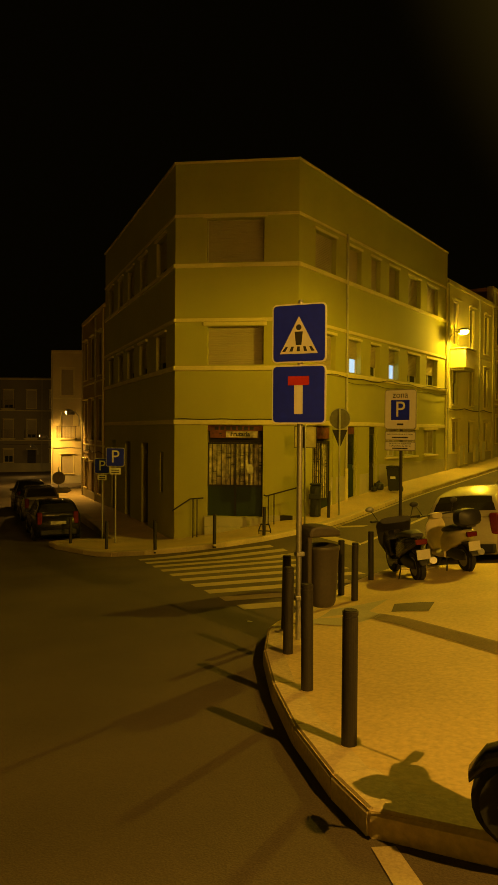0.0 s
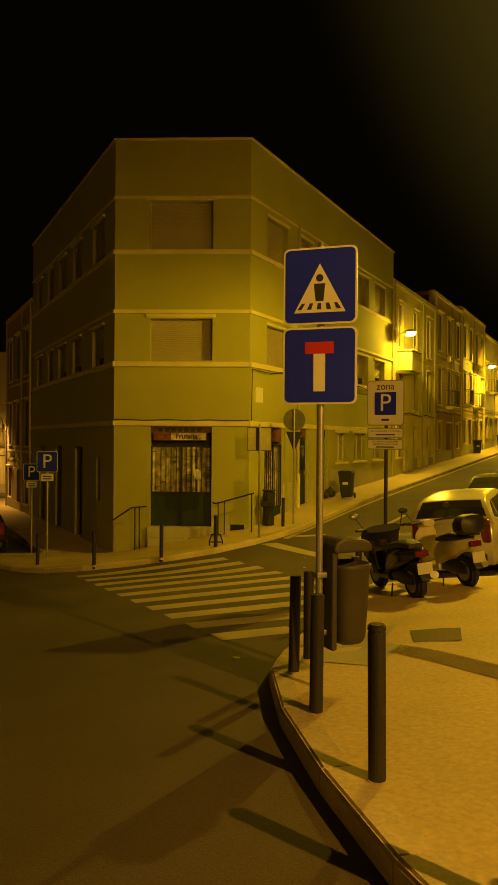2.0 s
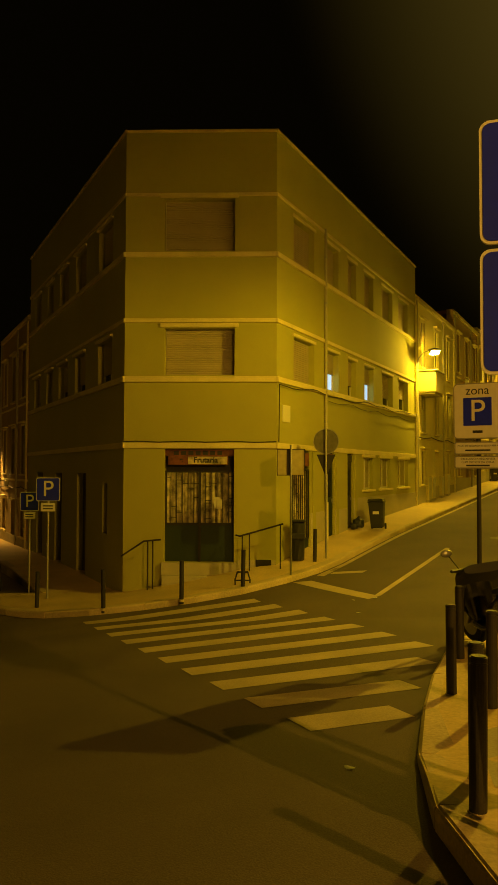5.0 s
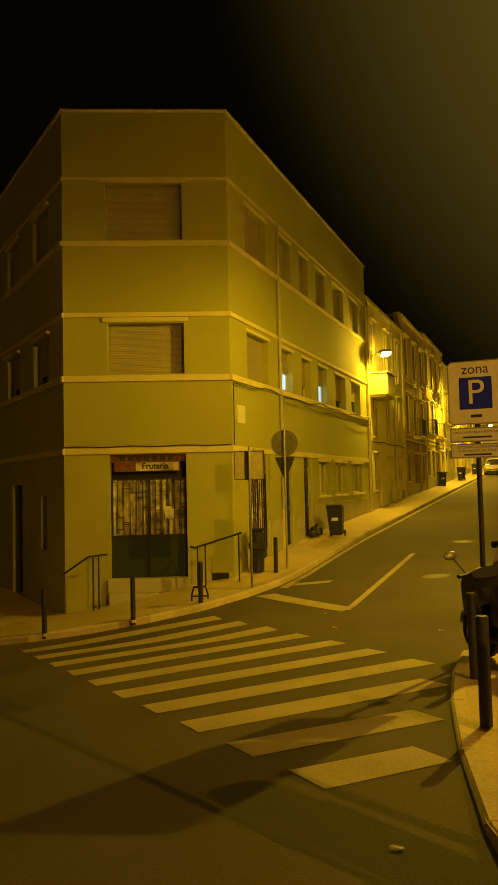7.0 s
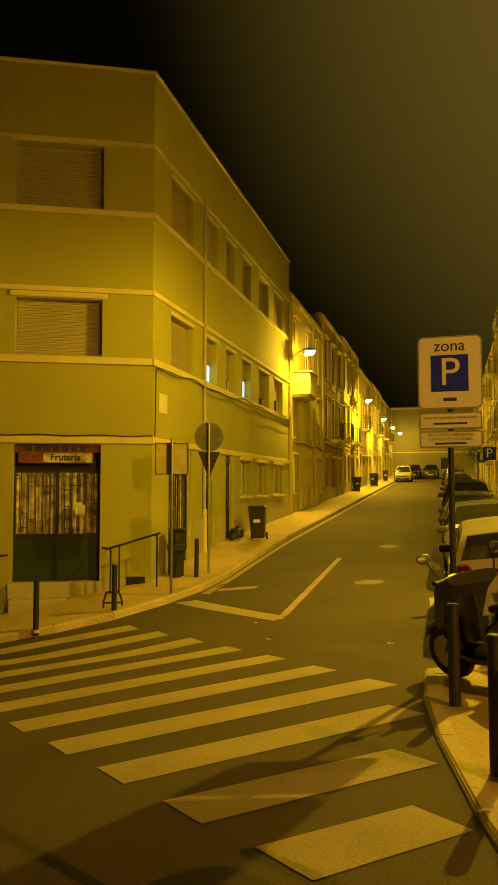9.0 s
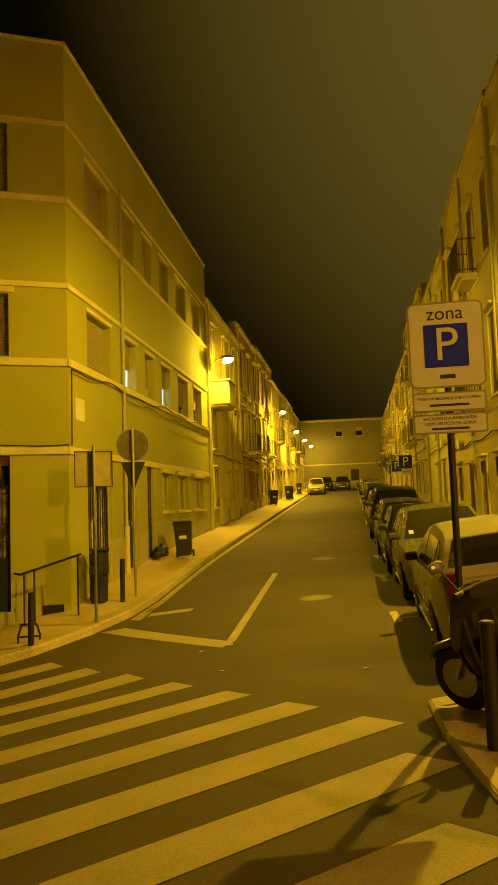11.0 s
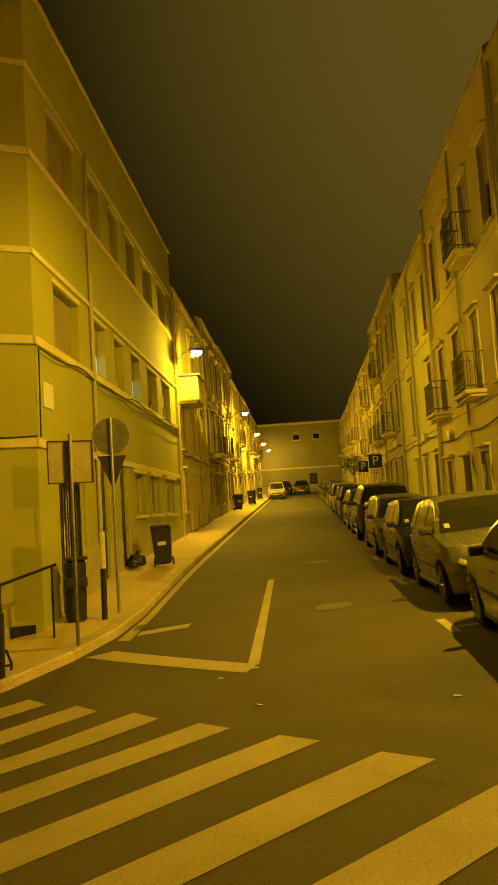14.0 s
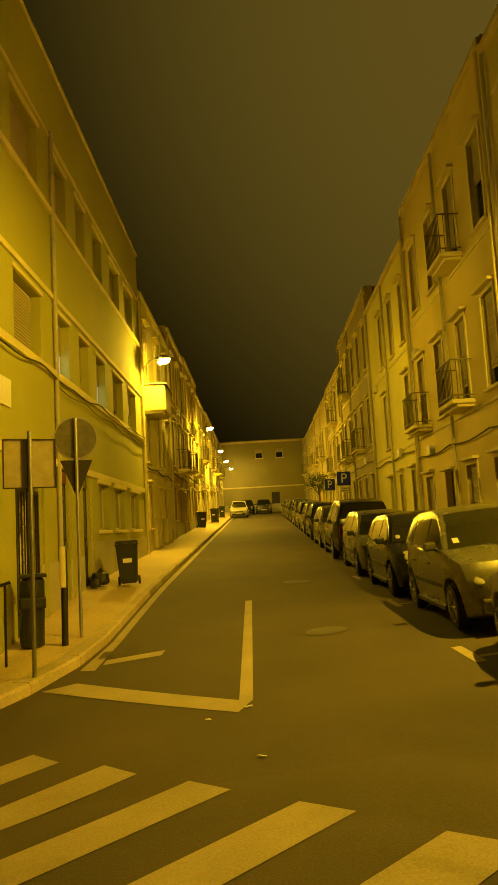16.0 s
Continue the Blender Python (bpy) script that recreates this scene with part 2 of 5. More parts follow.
# ---- corner house ----
def window(parent, u0, u1, z0, z1, shut=1.0, lit=None, recess=0.2):
    """A recessed window with frame, pane and a roller shutter let down over a share of it."""
    bm = bmesh.new()
    w = 0.05
    for r in ((u0, u0 + w, z0, z1), (u1 - w, u1, z0, z1), (u0 + w, u1 - w, z0, z0 + w), (u0 + w, u1 - w, z1 - w, z1)):
        box(bm, r[0], r[1], recess, recess + 0.06, r[2], r[3])
    if u1 - u0 > 0.9:
        box(bm, (u0 + u1) / 2 - 0.025, (u0 + u1) / 2 + 0.025, recess, recess + 0.06, z0 + w, z1 - w)
    win = part("window", bm, FRAME, parent)
    part("pane", boxes((u0 + w, u1 - w, recess + 0.035, recess + 0.045, z0 + w, z1 - w)), lit or PANE, win)
    if shut > 0:
        bm = bmesh.new()
        low, z, rows = z1 - (z1 - z0) * shut, z1 - 0.01, []
        while z > low + 0.03:
            rows += [(z, recess - 0.012), (z - 0.006, recess - 0.03), (z - 0.046, recess - 0.03), (z - 0.052, recess - 0.012)]
            z -= 0.058
        pts = [[bm.verts.new((u, y, q)) for u in (u0 + 0.02, u1 - 0.02)] for q, y in rows]
        for p, q in zip(pts, pts[1:]):
            bm.faces.new((q[0], q[1], p[1], p[0]))
        f = bmesh.ops.extrude_face_region(bm, geom=bm.faces[:])
        for v in f["geom"]:
            if isinstance(v, bmesh.types.BMVert):
                v.co.y += 0.01
        bmesh.ops.recalc_face_normals(bm, faces=bm.faces[:])
        part("shutter", bm, SHUTTER, win, "closed roller shutter")
    return win


def band(parent, name, length, z0, z1, proud, material=TRIM, u0=0.0, bev=0.012):
    bm = bmesh.new()
    box(bm, u0 - (proud if u0 == 0 else 0), length + proud, -proud, 0.02, z0, z1, bev=bev)
    return part(name, bm, material, parent)


ROOF = 10.881
COURSES = ((2.53, 2.678, 0.047), (4.259, 4.408, 0.065), (5.822, 5.933, 0.047), (7.552, 7.682, 0.065), (9.17, 9.263, 0.037))
ROW_R = [(1.116, 2.651), (3.534, 4.743), (5.627, 6.51), (7.394, 8.463), (9.486, 10.974), (11.811, 13.299)]
BLIND = mat("drawn_blind", (0.40, 0.36, 0.17), 0.7, vary=0.25, fine=5, coarse=1.5, bump=0.1)
LITBLUE = glow("lit_blue_window", (0.35, 0.55, 0.85), 1.0)
house = thing("corner_house", Matrix.Identity(4), "ochre rendered three-storey corner house with a chamfered front", "house")


def side(m, length, holes):
    s = part("wall", wall_mesh(bmesh.new(), length, -3.0, ROOF, holes), RENDER, house)
    s.matrix_basis = m
    for z0, z1, pr in COURSES:
        band(s, "string_course", length, z0, z1, pr)
    band(s, "parapet_cap", length, ROOF, ROOF + 0.07, 0.05)
    return s


street_side = side(facing(-10.63, 20.813, 0, 1), 14.6,
                   [(a, b, z0, z1) for z0, z1 in ((4.445, 5.627), (7.719, 8.947)) for a, b in ROW_R]
                   + [(1.023, 2.232, -0.93, 2.511), (3.674, 4.325, -0.93, 2.511), (5.58, 6.138, -0.93, 2.511), (7.254, 8.323, 1.321, 2.418), (9.207, 10.602, 1.321, 2.418), (11.625, 13.206, 1.321, 2.418)])
chamfer = side(facing(-14.238, 19.13, 3.88, 1.81), 3.982, [(1.051, 2.883, 4.445, 5.673), (1.023, 2.883, 7.719, 9.114), (1.069, 2.883, -0.419, 2.511)])
LU = [(1.05, 2.35), (3.45, 4.6), (5.5, 6.9), (7.9, 9.25), (10.7, 12.15)]
dark_side = side(facing(-24.92, 27.06, 11.49, -8.53), 13.31,
                 [(a, b, z0, z1) for z0, z1 in ((4.445, 5.627), (7.719, 8.947)) for a, b in LU] + [(a, b, -1.86, 1.86) for a, b in ((1.86, 2.976), (5.115, 6.231), (8.37, 9.486))] + [(11.346, 11.811, 0.186, 1.581)])
for z0, z1 in ((4.445, 5.627), (7.719, 8.947)):
    for k, (a, b) in enumerate(ROW_R):
        window(street_side, a, b, z0, z1, shut=(0.98 if k == 0 else (0.55, 0.7, 0.5, 0.75, 0.6)[k - 1] if z0 < 5 else 0.94), lit=LITBLUE if z0 < 5 and k in (1, 3) else None)
    for a, b in LU:
        window(dark_side, a, b, z0, z1, shut=0.8)
        part("lintel", boxes((a - 0.06, b + 0.06, -0.09, 0.02, z1 + 0.01, z1 + 0.09), bev=0.012), TRIM, dark_side)
window(chamfer, 1.051, 2.883, 4.445, 5.673, shut=1.0, recess=0.27)
window(chamfer, 1.023, 2.883, 7.719, 9.114, shut=1.0, recess=0.27)
for a, b in ((7.254, 8.323), (9.207, 10.602), (11.625, 13.206)):
    window(street_side, a, b, 1.321, 2.418, shut=0.0, recess=0.12, lit=BLIND)
bm = bmesh.new()
vs = [bm.verts.new(p) for p in ((-10.788, 20.925, ROOF - 0.093), (-10.788, 35.34, ROOF - 0.093), (-24.645, 35.34, ROOF - 0.093), (-24.645, 27.156, ROOF - 0.093), (-14.229, 19.344, ROOF - 0.093))]
bm.faces.new(vs)
part("roof", bm, ROOFTILE, house)


BLACKCABLE = mat("old_cable", (0.05, 0.04, 0.03), 0.7, vary=0.2, bump=0.0)


# ---- rows of houses ----
bm = cyl(bmesh.new(), (0, 0, 0), (0, 0, 0.96), 0.011, seg=5)
BALUSTER = bpy.data.meshes.new("baluster")
bm.to_mesh(BALUSTER)
bm.free()
RAILING = mat("weathered_railing", (0.13, 0.11, 0.07), 0.6, vary=0.3, fine=50, bump=0.1)
BALUSTER.materials.append(RAILING)


def row_house(m, length, g, top, colour, floors, seed, label="plastered terrace house with tall windows along the street", n=0, rails=None, half=0.5, blank=()):
    """A terrace house whose facade frame is m; g is the street's height at its door."""
    rnd = random.Random(seed)
    paint = mat("facade_paint", colour, 0.9, vary=0.18, fine=45, coarse=0.5, bump=0.25)
    h = thing("terrace_house", m, label, "house", "terrace houses")
    n = n or max(2, round(length / 2.7))
    pitch = length / n
    fh = (top - 0.5 - g) / floors
    holes, doors = [], []
    for f in range(floors):
        for k in range(n):
            c = (k + 0.5) * pitch
            z = g + f * fh
            if (f, k) in blank:
                continue
            if f == 0 and k % 3 == 1:
                holes.append((c - half, c + half, g - 1.0, g + 2.45)); doors.append(len(holes) - 1)
            else:
                holes.append((c - half, c + half, z + (0.95 if f == 0 else 0.35), z + 2.45))
    w = part("wall", wall_mesh(bmesh.new(), length - 0.01, g - 3, top, holes), paint, h)
    bm = boxes((0, length - 0.01, 0.352, 8, top - 0.25, top - 0.05))
    part("roof", bm, ROOFTILE, h)
    band(h, "cornice", length - 0.06, top - 0.28, top - 0.1, 0.12, u0=0.05)
    band(h, "plinth", length - 0.04, g - 0.5, g + 0.85, 0.03, PLINTH, u0=0.03)
    for k, u in enumerate((0.12, length - 0.2, pitch * 2 - 0.1)):
        part("downpipe", tube(bmesh.new(), [(u, -0.07, top - 0.3), (u, -0.07, g - 0.2)], 0.045, seg=8), (PLINTH, TRIM, PLINTH)[k], h)
    run = [(u, -0.06 - 0.02 * abs(math.sin(u * 1.1)), g + 3.12 - 0.09 * abs(math.sin(u * 0.9 + seed))) for u in np.linspace(0.03, length - 0.05, max(8, int(length * 4)))]
    part("cable", tube(bmesh.new(), run, 0.022, seg=5), BLACKCABLE, h)
    for q in range(max(1, int(length / 4))):
        u = rnd.uniform(0.5, length - 0.9)
        if rnd.random() < 0.6 and floors > 1:
            z = g + rnd.choice((3.05, 6.2 if floors > 2 else 3.05))
            part("meter_box", boxes((u, u + 0.42, -0.16, 0.0, z, z + 0.3), bev=0.02), FRAME, h)
    for q in range(1, floors):
        band(h, "string_course", length - 0.06, g + q * fh + 0.02, g + q * fh + 0.11, 0.035, u0=0.05)
    for k, o in enumerate(holes):
        if k in doors:
            part("door_hood", boxes((o[0] - 0.12, o[1] + 0.12, -0.16, 0.0, o[3] + 0.02, o[3] + 0.11), bev=0.015), TRIM, h)
            bm = boxes((o[0], o[1], 0.18, 0.23, o[2], o[3]))
            for q in (0.25, 0.75):
                c = o[0] + (o[1] - o[0]) * q
                box(bm, c - 0.17, c + 0.17, 0.165, 0.18, g + 0.3, g + 1.1)
                box(bm, c - 0.17, c + 0.17, 0.165, 0.18, g + 1.25, g + 2.2)
            part("door", bm, DARKMETAL, h)
        else:
            window(h, *o, shut=rnd.choice((0.5, 0.8, 1.0, 1.0)), recess=0.11)
            bm = boxes((o[0] - 0.09, o[0], -0.03, 0.02, o[2], o[3] + 0.1), (o[1], o[1] + 0.09, -0.03, 0.02, o[2], o[3] + 0.1), (o[0], o[1], -0.03, 0.02, o[3], o[3] + 0.1))
            part("surround", bm, TRIM, h)
            part("window_hood", boxes((o[0] - 0.16, o[1] + 0.16, -0.17, 0.02, o[3] + 0.105, o[3] + 0.18), bev=0.015), TRIM, h)
            part("sill", boxes((o[0] - 0.13, o[1] + 0.13, -0.1, 0.02, o[2] - 0.075, o[2] - 0.005), bev=0.012), TRIM, h)
            railed = rnd.random() < 0.3 if rails is None else (k // n, k % n) in rails
            if o[2] > g + 2 and railed:
                bm = bmesh.new()
                box(bm, o[0] - 0.3, o[1] + 0.3, -0.55, 0.02, o[2] - 0.13, o[2] - 0.02, bev=0.03)
                box(bm, o[0] - 0.22, o[1] + 0.22, -0.42, 0.02, o[2] - 0.21, o[2] - 0.131, bev=0.03)
                b = part("balcony", bm, TRIM, h)
                zz = o[2] - 0.02
                for e in (zz + 0.08, zz + 0.95):
                    bm = bmesh.new()
                    box(bm, o[0] - 0.27, o[1] + 0.27, -0.53, -0.505, e, e + 0.03)
                    for sx in (o[0] - 0.27, o[1] + 0.245):
                        box(bm, sx, sx + 0.025, -0.505, 0.0, e, e + 0.03)
                    part("rail", bm, RAILING, b)
                q, spots = o[0] - 0.25, []
                while q < o[1] + 0.25:
                    spots.append((q, -0.517, zz))
                    q += 0.125
                spots += [(sx, -0.517 + e, zz) for sx in (o[0] - 0.257, o[1] + 0.257) for e in (0.13, 0.26, 0.39)]
                for sp in spots:
                    bar = new("baluster", BALUSTER)
                    bar.parent = b
                    bar.location = sp
    return h


LEFT_RAILS = ((), ((1, 1),), ((1, 0), (1, 2)), ((1, 1),), ((1, 2),), ((1, 1), (1, 3)))
LEFT_ROW = ((35.43, 43.71, 9.75, (0.78, 0.71, 0.30), 3), (43.71, 51.15, 10.7, (0.42, 0.30, 0.14), 3), (51.15, 59.52, 11.0, (0.6, 0.52, 0.24), 3), (59.52, 68.82, 10.4, (0.55, 0.48, 0.28), 2), (68.82, 78.12, 10.6, (0.62, 0.54, 0.28), 2), (78.12, 92.0, 10.4, (0.55, 0.46, 0.24), 2))
for k, (y0, y1, top, c, fl) in enumerate(LEFT_ROW):
    row_house(facing(-10.65, y0, 0, 1), y1 - y0, road_z(-7, (y0 + y1) / 2), top, c, fl, 10 + k, rails=LEFT_RAILS[k], n=(3, 3, 4, 4, 4, 5)[k], half=(0.38, 0.45, 0.42, 0.5, 0.5, 0.5)[k])
for y0, w, h in ((37.2, 0.55, 1.05), (38.0, 0.55, 1.05), (39.9, 0.5, 0.95), (41.2, 0.6, 1.0)):
    b = thing("meter_cupboard", facing(-10.65, y0, 0, 1, road_z(-10.2, y0) + 0.2), "pale painted meter cupboard low on the house wall", "cupboard", "meter cupboards")
    part("case", boxes((0, w, -0.16, -0.035, 0.15, 0.15 + h), bev=0.012), TRIM, b)
    part("door", boxes((0.04, w - 0.04, -0.172, -0.161, 0.2, 0.1 + h), bev=0.004), FRAME, b)
    part("base", boxes((-0.03, w + 0.03, -0.19, -0.035, -0.2, 0.148), bev=0.01), PLINTH, b)
RIGHT_RAILS = (((1, 1), (2, 2)), ((1, 0), (1, 2), (2, 2)), (), ((1, 0), (1, 1), (1, 3), (2, 1)), ((1, 1), (2, 2)), ((1, 0), (1, 2)), ((1, 1), (1, 4)))
RIGHT_ROW = ((13.95, 25.11, 11.16, (0.66, 0.59, 0.20), 3), (25.11, 34.13, 11.44, (0.70, 0.58, 0.20), 3), (34.13, 42.78, 10.60, (0.76, 0.70, 0.22), 3), (42.78, 53.94, 11.72, (0.42, 0.36, 0.22), 3), (53.94, 63.24, 10.60, (0.55, 0.46, 0.24), 3), (63.24, 74.40, 10.42, (0.58, 0.48, 0.24), 2), (74.40, 92.0, 10.23, (0.52, 0.46, 0.26), 2))
for k, (y0, y1, top, c, fl) in enumerate(RIGHT_ROW):
    row_house(facing(-1.49, y1, 0, -1), y1 - y0, road_z(-4, (y0 + y1) / 2), top, c, fl, 30 + k, rails=RIGHT_RAILS[k], n=(4, 4, 4, 5, 4, 4, 6)[k], half=(0.5, 0.44, 0.33, 0.45, 0.45, 0.45, 0.45)[k], blank=((0, 0), (1, 0), (1, 2), (2, 0)) if k == 2 else ())
# the house at the head of the street, and those along the side street
g = road_z(-7, 93)
head = thing("end_house", facing(-22, 93.0, 1, 0), "wide plain plastered house closing the head of the street", "house")
holes = [(15.2, 16.0, 8.75, 9.75), (17.5, 18.3, 8.75, 9.75), (22.5, 23.3, 8.75, 9.75), (8.0, 8.8, 8.75, 9.75), (16.8, 17.7, g - 1.0, g + 2.2)]
part("wall", wall_mesh(bmesh.new(), 30, g - 3, 10.8, holes), mat("end_house_paint", (0.31, 0.28, 0.12), 0.9, vary=0.2, fine=40, coarse=0.4, bump=0.25), head)
for o in holes[:4]:
    window(head, *o, shut=0.4, recess=0.16)
    part("sill", boxes((o[0] - 0.1, o[1] + 0.1, -0.08, 0.02, o[2] - 0.08, o[2]), bev=0.01), TRIM, head)
part("door", boxes((16.8, 17.7, 0.18, 0.23, g - 0.5, g + 2.2)), DARKMETAL, head)
part("roof", boxes((0, 30, 0.352, 8, 10.55, 10.75)), ROOFTILE, head)
band(head, "cornice", 29.9, 10.5, 10.72, 0.14, u0=0.05)
band(head, "string_course", 29.9, g + 2.75, g + 2.9, 0.05, u0=0.05)
band(head, "plinth", 29.9, g - 0.5, g + 0.9, 0.03, PLINTH, u0=0.03)
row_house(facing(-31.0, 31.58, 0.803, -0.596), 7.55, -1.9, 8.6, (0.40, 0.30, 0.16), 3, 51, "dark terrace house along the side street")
row_house(facing(-46.6, 43.3, 0.84, 0.54), 16, -2.3, 8.9, (0.62, 0.52, 0.26), 3, 52, "lamplit plastered house at the bend of the side street")
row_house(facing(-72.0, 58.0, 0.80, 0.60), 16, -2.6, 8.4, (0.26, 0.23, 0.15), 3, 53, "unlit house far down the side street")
# plain walls that close the place behind the camera
for nm, m, ln in (("wall_south", facing(16, -11, -1, 0), 40), ("wall_west", facing(-24, -11, 0, 1), 20), ("wall_side_street", facing(-23.5, 8.5, -0.803, 0.596), 60), ("wall_east", facing(15, 3, 0, -1), 14)):
    w = tagged(part(nm, wall_mesh(bmesh.new(), ln, -5, 10, []), RENDER), "plain rendered house wall", "wall", kind="structure")
    w.matrix_basis = m

# ---- street lamps ----
LENS = glow("sodium_lens", (1.0, 0.66, 0.16), 90)
LENS2 = glow("warm_lens", (1.0, 0.62, 0.16), 60)


def street_lamp(x, y, z, wall, watts, colour=SODIUM, group="wall street lamps", pole=False, seat=0.0):
    """A cobra-head lamp on a bent arm from the wall at x = wall, or on a pole of its own."""
    d = 1 if wall > x else -1
    t = thing("street_lamp", pose(x, y, z), "sodium street lamp on a bent arm fixed to the facade" if not pole else "sodium street lamp on a tall grey pole", "street lamp", group)
    bm = bmesh.new()
    bmesh.ops.create_uvsphere(bm, u_segments=18, v_segments=10, radius=1)
    for v in bm.verts:
        v.co = Vector((v.co.x * 0.30, v.co.y * 0.16, max(v.co.z, -0.15) * 0.12 + 0.05))
    part("housing", bm, GALV, t)
    bm = bmesh.new()
    bmesh.ops.create_uvsphere(bm, u_segments=16, v_segments=8, radius=1)
    for v in bm.verts:
        v.co = Vector((v.co.x * 0.19 - d * 0.05, v.co.y * 0.13, min(v.co.z, 0.2) * 0.15 + 0.0))
    lens = part("lens", bm, LENS if colour == SODIUM else LENS2, t, "glowing orange lens")
    lens.visible_shadow = False
    w = wall - x
    # back and side plates added only to keep the lamp's light off its wall
    part("added_visor", boxes((min(d * 0.15, d * 0.165), max(d * 0.15, d * 0.165), -0.3, 0.3, -0.16, 0.045), bev=0.004), GALV, t)
    for e in (-0.3, 0.285):
        part("added_side_plate", boxes((min(d * 0.09, d * 0.149), max(d * 0.09, d * 0.149), e, e + 0.015, -0.12, 0.045), bev=0.003), GALV, t)
    # ring added under the housing to cut off light to the upper storeys
    if seat:
        bm = bmesh.new()
        ring = [[bm.verts.new((r * 0.29 * math.cos(q), r * 0.155 * math.sin(q), z_)) for q in (math.tau * k / 24 for k in range(24))] for r, z_ in ((1, 0.04), (1, 0.016), (0.95, 0.016), (0.95, 0.04))]
        for p_, q_ in zip(ring, ring[1:]):
            for k in range(24):
                bm.faces.new((p_[k], p_[(k + 1) % 24], q_[(k + 1) % 24], q_[k]))
        part("rim", bm, GALV, t)
    if pole:
        bm = tube(bmesh.new(), [(d * 0.25, 0, 0.05), (d * 0.9, 0, -0.05), (w, 0, -0.4), (w, 0, road_z(wall, y) - z)], 0.05)
        part("pole", bm, GALV, t)
    else:
        bm = tube(bmesh.new(), [(d * 0.25, 0, 0.05), (w * 0.6, 0, 0.0), (w * 0.9, 0, -0.25), (w - d * 0.01, 0, -0.6)], 0.025)
        part("arm", bm, GALV, t)
        part("wall_plate", boxes((min(w - d * 0.03, w), max(w - d * 0.03, w), -0.06, 0.06, -0.85, -0.45)), GALV, t)
    lamp_light(x - d * 0.05, y, z + seat, watts, colour, 0.05 if seat else 0.08)
    return t


LAMPS = [(-9.83, 35.51, 7.13), (-9.60, 56.5, 7.5), (-9.533, 67.89, 7.208), (-9.533, 78.12, 7.301), (-9.533, 89.5, 7.533)]
for p, watts in zip(LAMPS, (1050, 1700, 1400, 950, 300)):
    street_lamp(*p, -10.6, watts)
street_lamp(-2.3, 18.6, 6.6, -1.5, 3300, seat=0.03)
street_lamp(6.6, 1.0, 7.0, 7.8, 8200, WARM, pole=True, seat=0.032)
for x, y, z, watts in ((-31.9, 31.3, 3.35, 900), (-45.7, 41.5, 1.8, 900), (-58.2, 51.3, 0.6, 160)):
    street_lamp(x, y, z, x + 0.9, watts, (1.0, 0.50, 0.07))

# ---- road paint and kerbs ----
def flat(outline, lift=0.006, cut=0.5):
    """A thin painted patch laid over the road."""
    bm = bmesh.new()
    bm.faces.new([bm.verts.new((x, y, 0)) for x, y in outline])
    for axis in (0, 1):
        vals = [p[axis] for p in outline]
        k = math.floor(min(vals) / cut) * cut
        while k < max(vals):
            co, no = [0, 0, 0], [0, 0, 0]
            co[axis], no[axis] = k, 1
            bmesh.ops.bisect_plane(bm, geom=bm.verts[:] + bm.edges[:] + bm.faces[:], plane_co=co, plane_no=no)
            k += cut
    for v in bm.verts:
        v.co.z = road_z(v.co.x, v.co.y) + (lift(v.co.x, v.co.y) if callable(lift) else lift)
    bmesh.ops.recalc_face_normals(bm, faces=bm.faces[:])
    for f in bm.faces:
        if f.normal.z < 0:
            f.normal_flip()
    return bm


crossing = thing("zebra_crossing", Matrix.Identity(4), "worn white zebra crossing painted on the asphalt", "road marking", kind="structure")
for k in range(10):
    lx, ly = -5.19 - 0.755 * k - 0.006 * k * k, 9.36 + 0.62 * k + 0.006 * k * k
    rx, ry = ((-4.43, 9.95), (-4.62, 11.0), (-4.74, 12.25), (-5.03, 13.35), (-5.75, 14.16), (-6.50, 14.98), (-7.29, 15.77), (-8.06, 16.42), (-8.83, 17.0), (-9.59, 17.57))[k]
    part("stripe", flat([(lx - 0.185, ly + 0.17), (lx + 0.185, ly - 0.17), (rx + 0.165, ry - 0.165), (rx - 0.165, ry + 0.165)], 0.005), ROADPAINT, crossing)
for outline, nm in (([(-9.6, 19.5), (-9.2, 19.68), (-7.0, 17.82), (-7.12, 17.5)], "bay_line"), ([(-7.12, 17.6), (-6.98, 17.86), (-7.04, 24.9), (-7.17, 24.9)], "bay_line"),
                    ([(-9.32, 20.32), (-9.1, 20.22), (-9.06, 21.99), (-9.2, 21.99)], "edge_line"), ([(-9.20, 22.0), (-9.06, 22.0), (-9.08, 91.0), (-9.22, 91.0)], "edge_line"), ([(-9.05, 20.5), (-8.27, 20.66), (-8.25, 20.98), (-9.05, 20.78)], "bay_line"),
                    ([(-4.68, 18.0), (-4.56, 18.0), (-4.6, 18.85), (-4.72, 18.85)], "bay_corner"), ([(-4.56, 18.2), (-3.9, 18.2), (-3.9, 18.3), (-4.56, 18.3)], "bay_corner"), ([(-4.66, 22.45), (-4.55, 22.45), (-4.6, 23.4), (-4.71, 23.4)], "bay_corner"), ([(-4.55, 22.7), (-3.9, 22.7), (-3.9, 22.8), (-4.55, 22.8)], "bay_corner"),
                    ([(-4.66, 27.2), (-4.55, 27.2), (-4.6, 28.0), (-4.71, 28.0)], "bay_corner"), ([(-0.55, 3.50), (-0.45, 3.56), (0.05, 2.98), (-0.07, 2.92)], "edge_line")):
    tagged(part(nm, flat(outline, 0.005), ROADPAINT), "faded white line painted on the asphalt", "road marking", kind="structure")


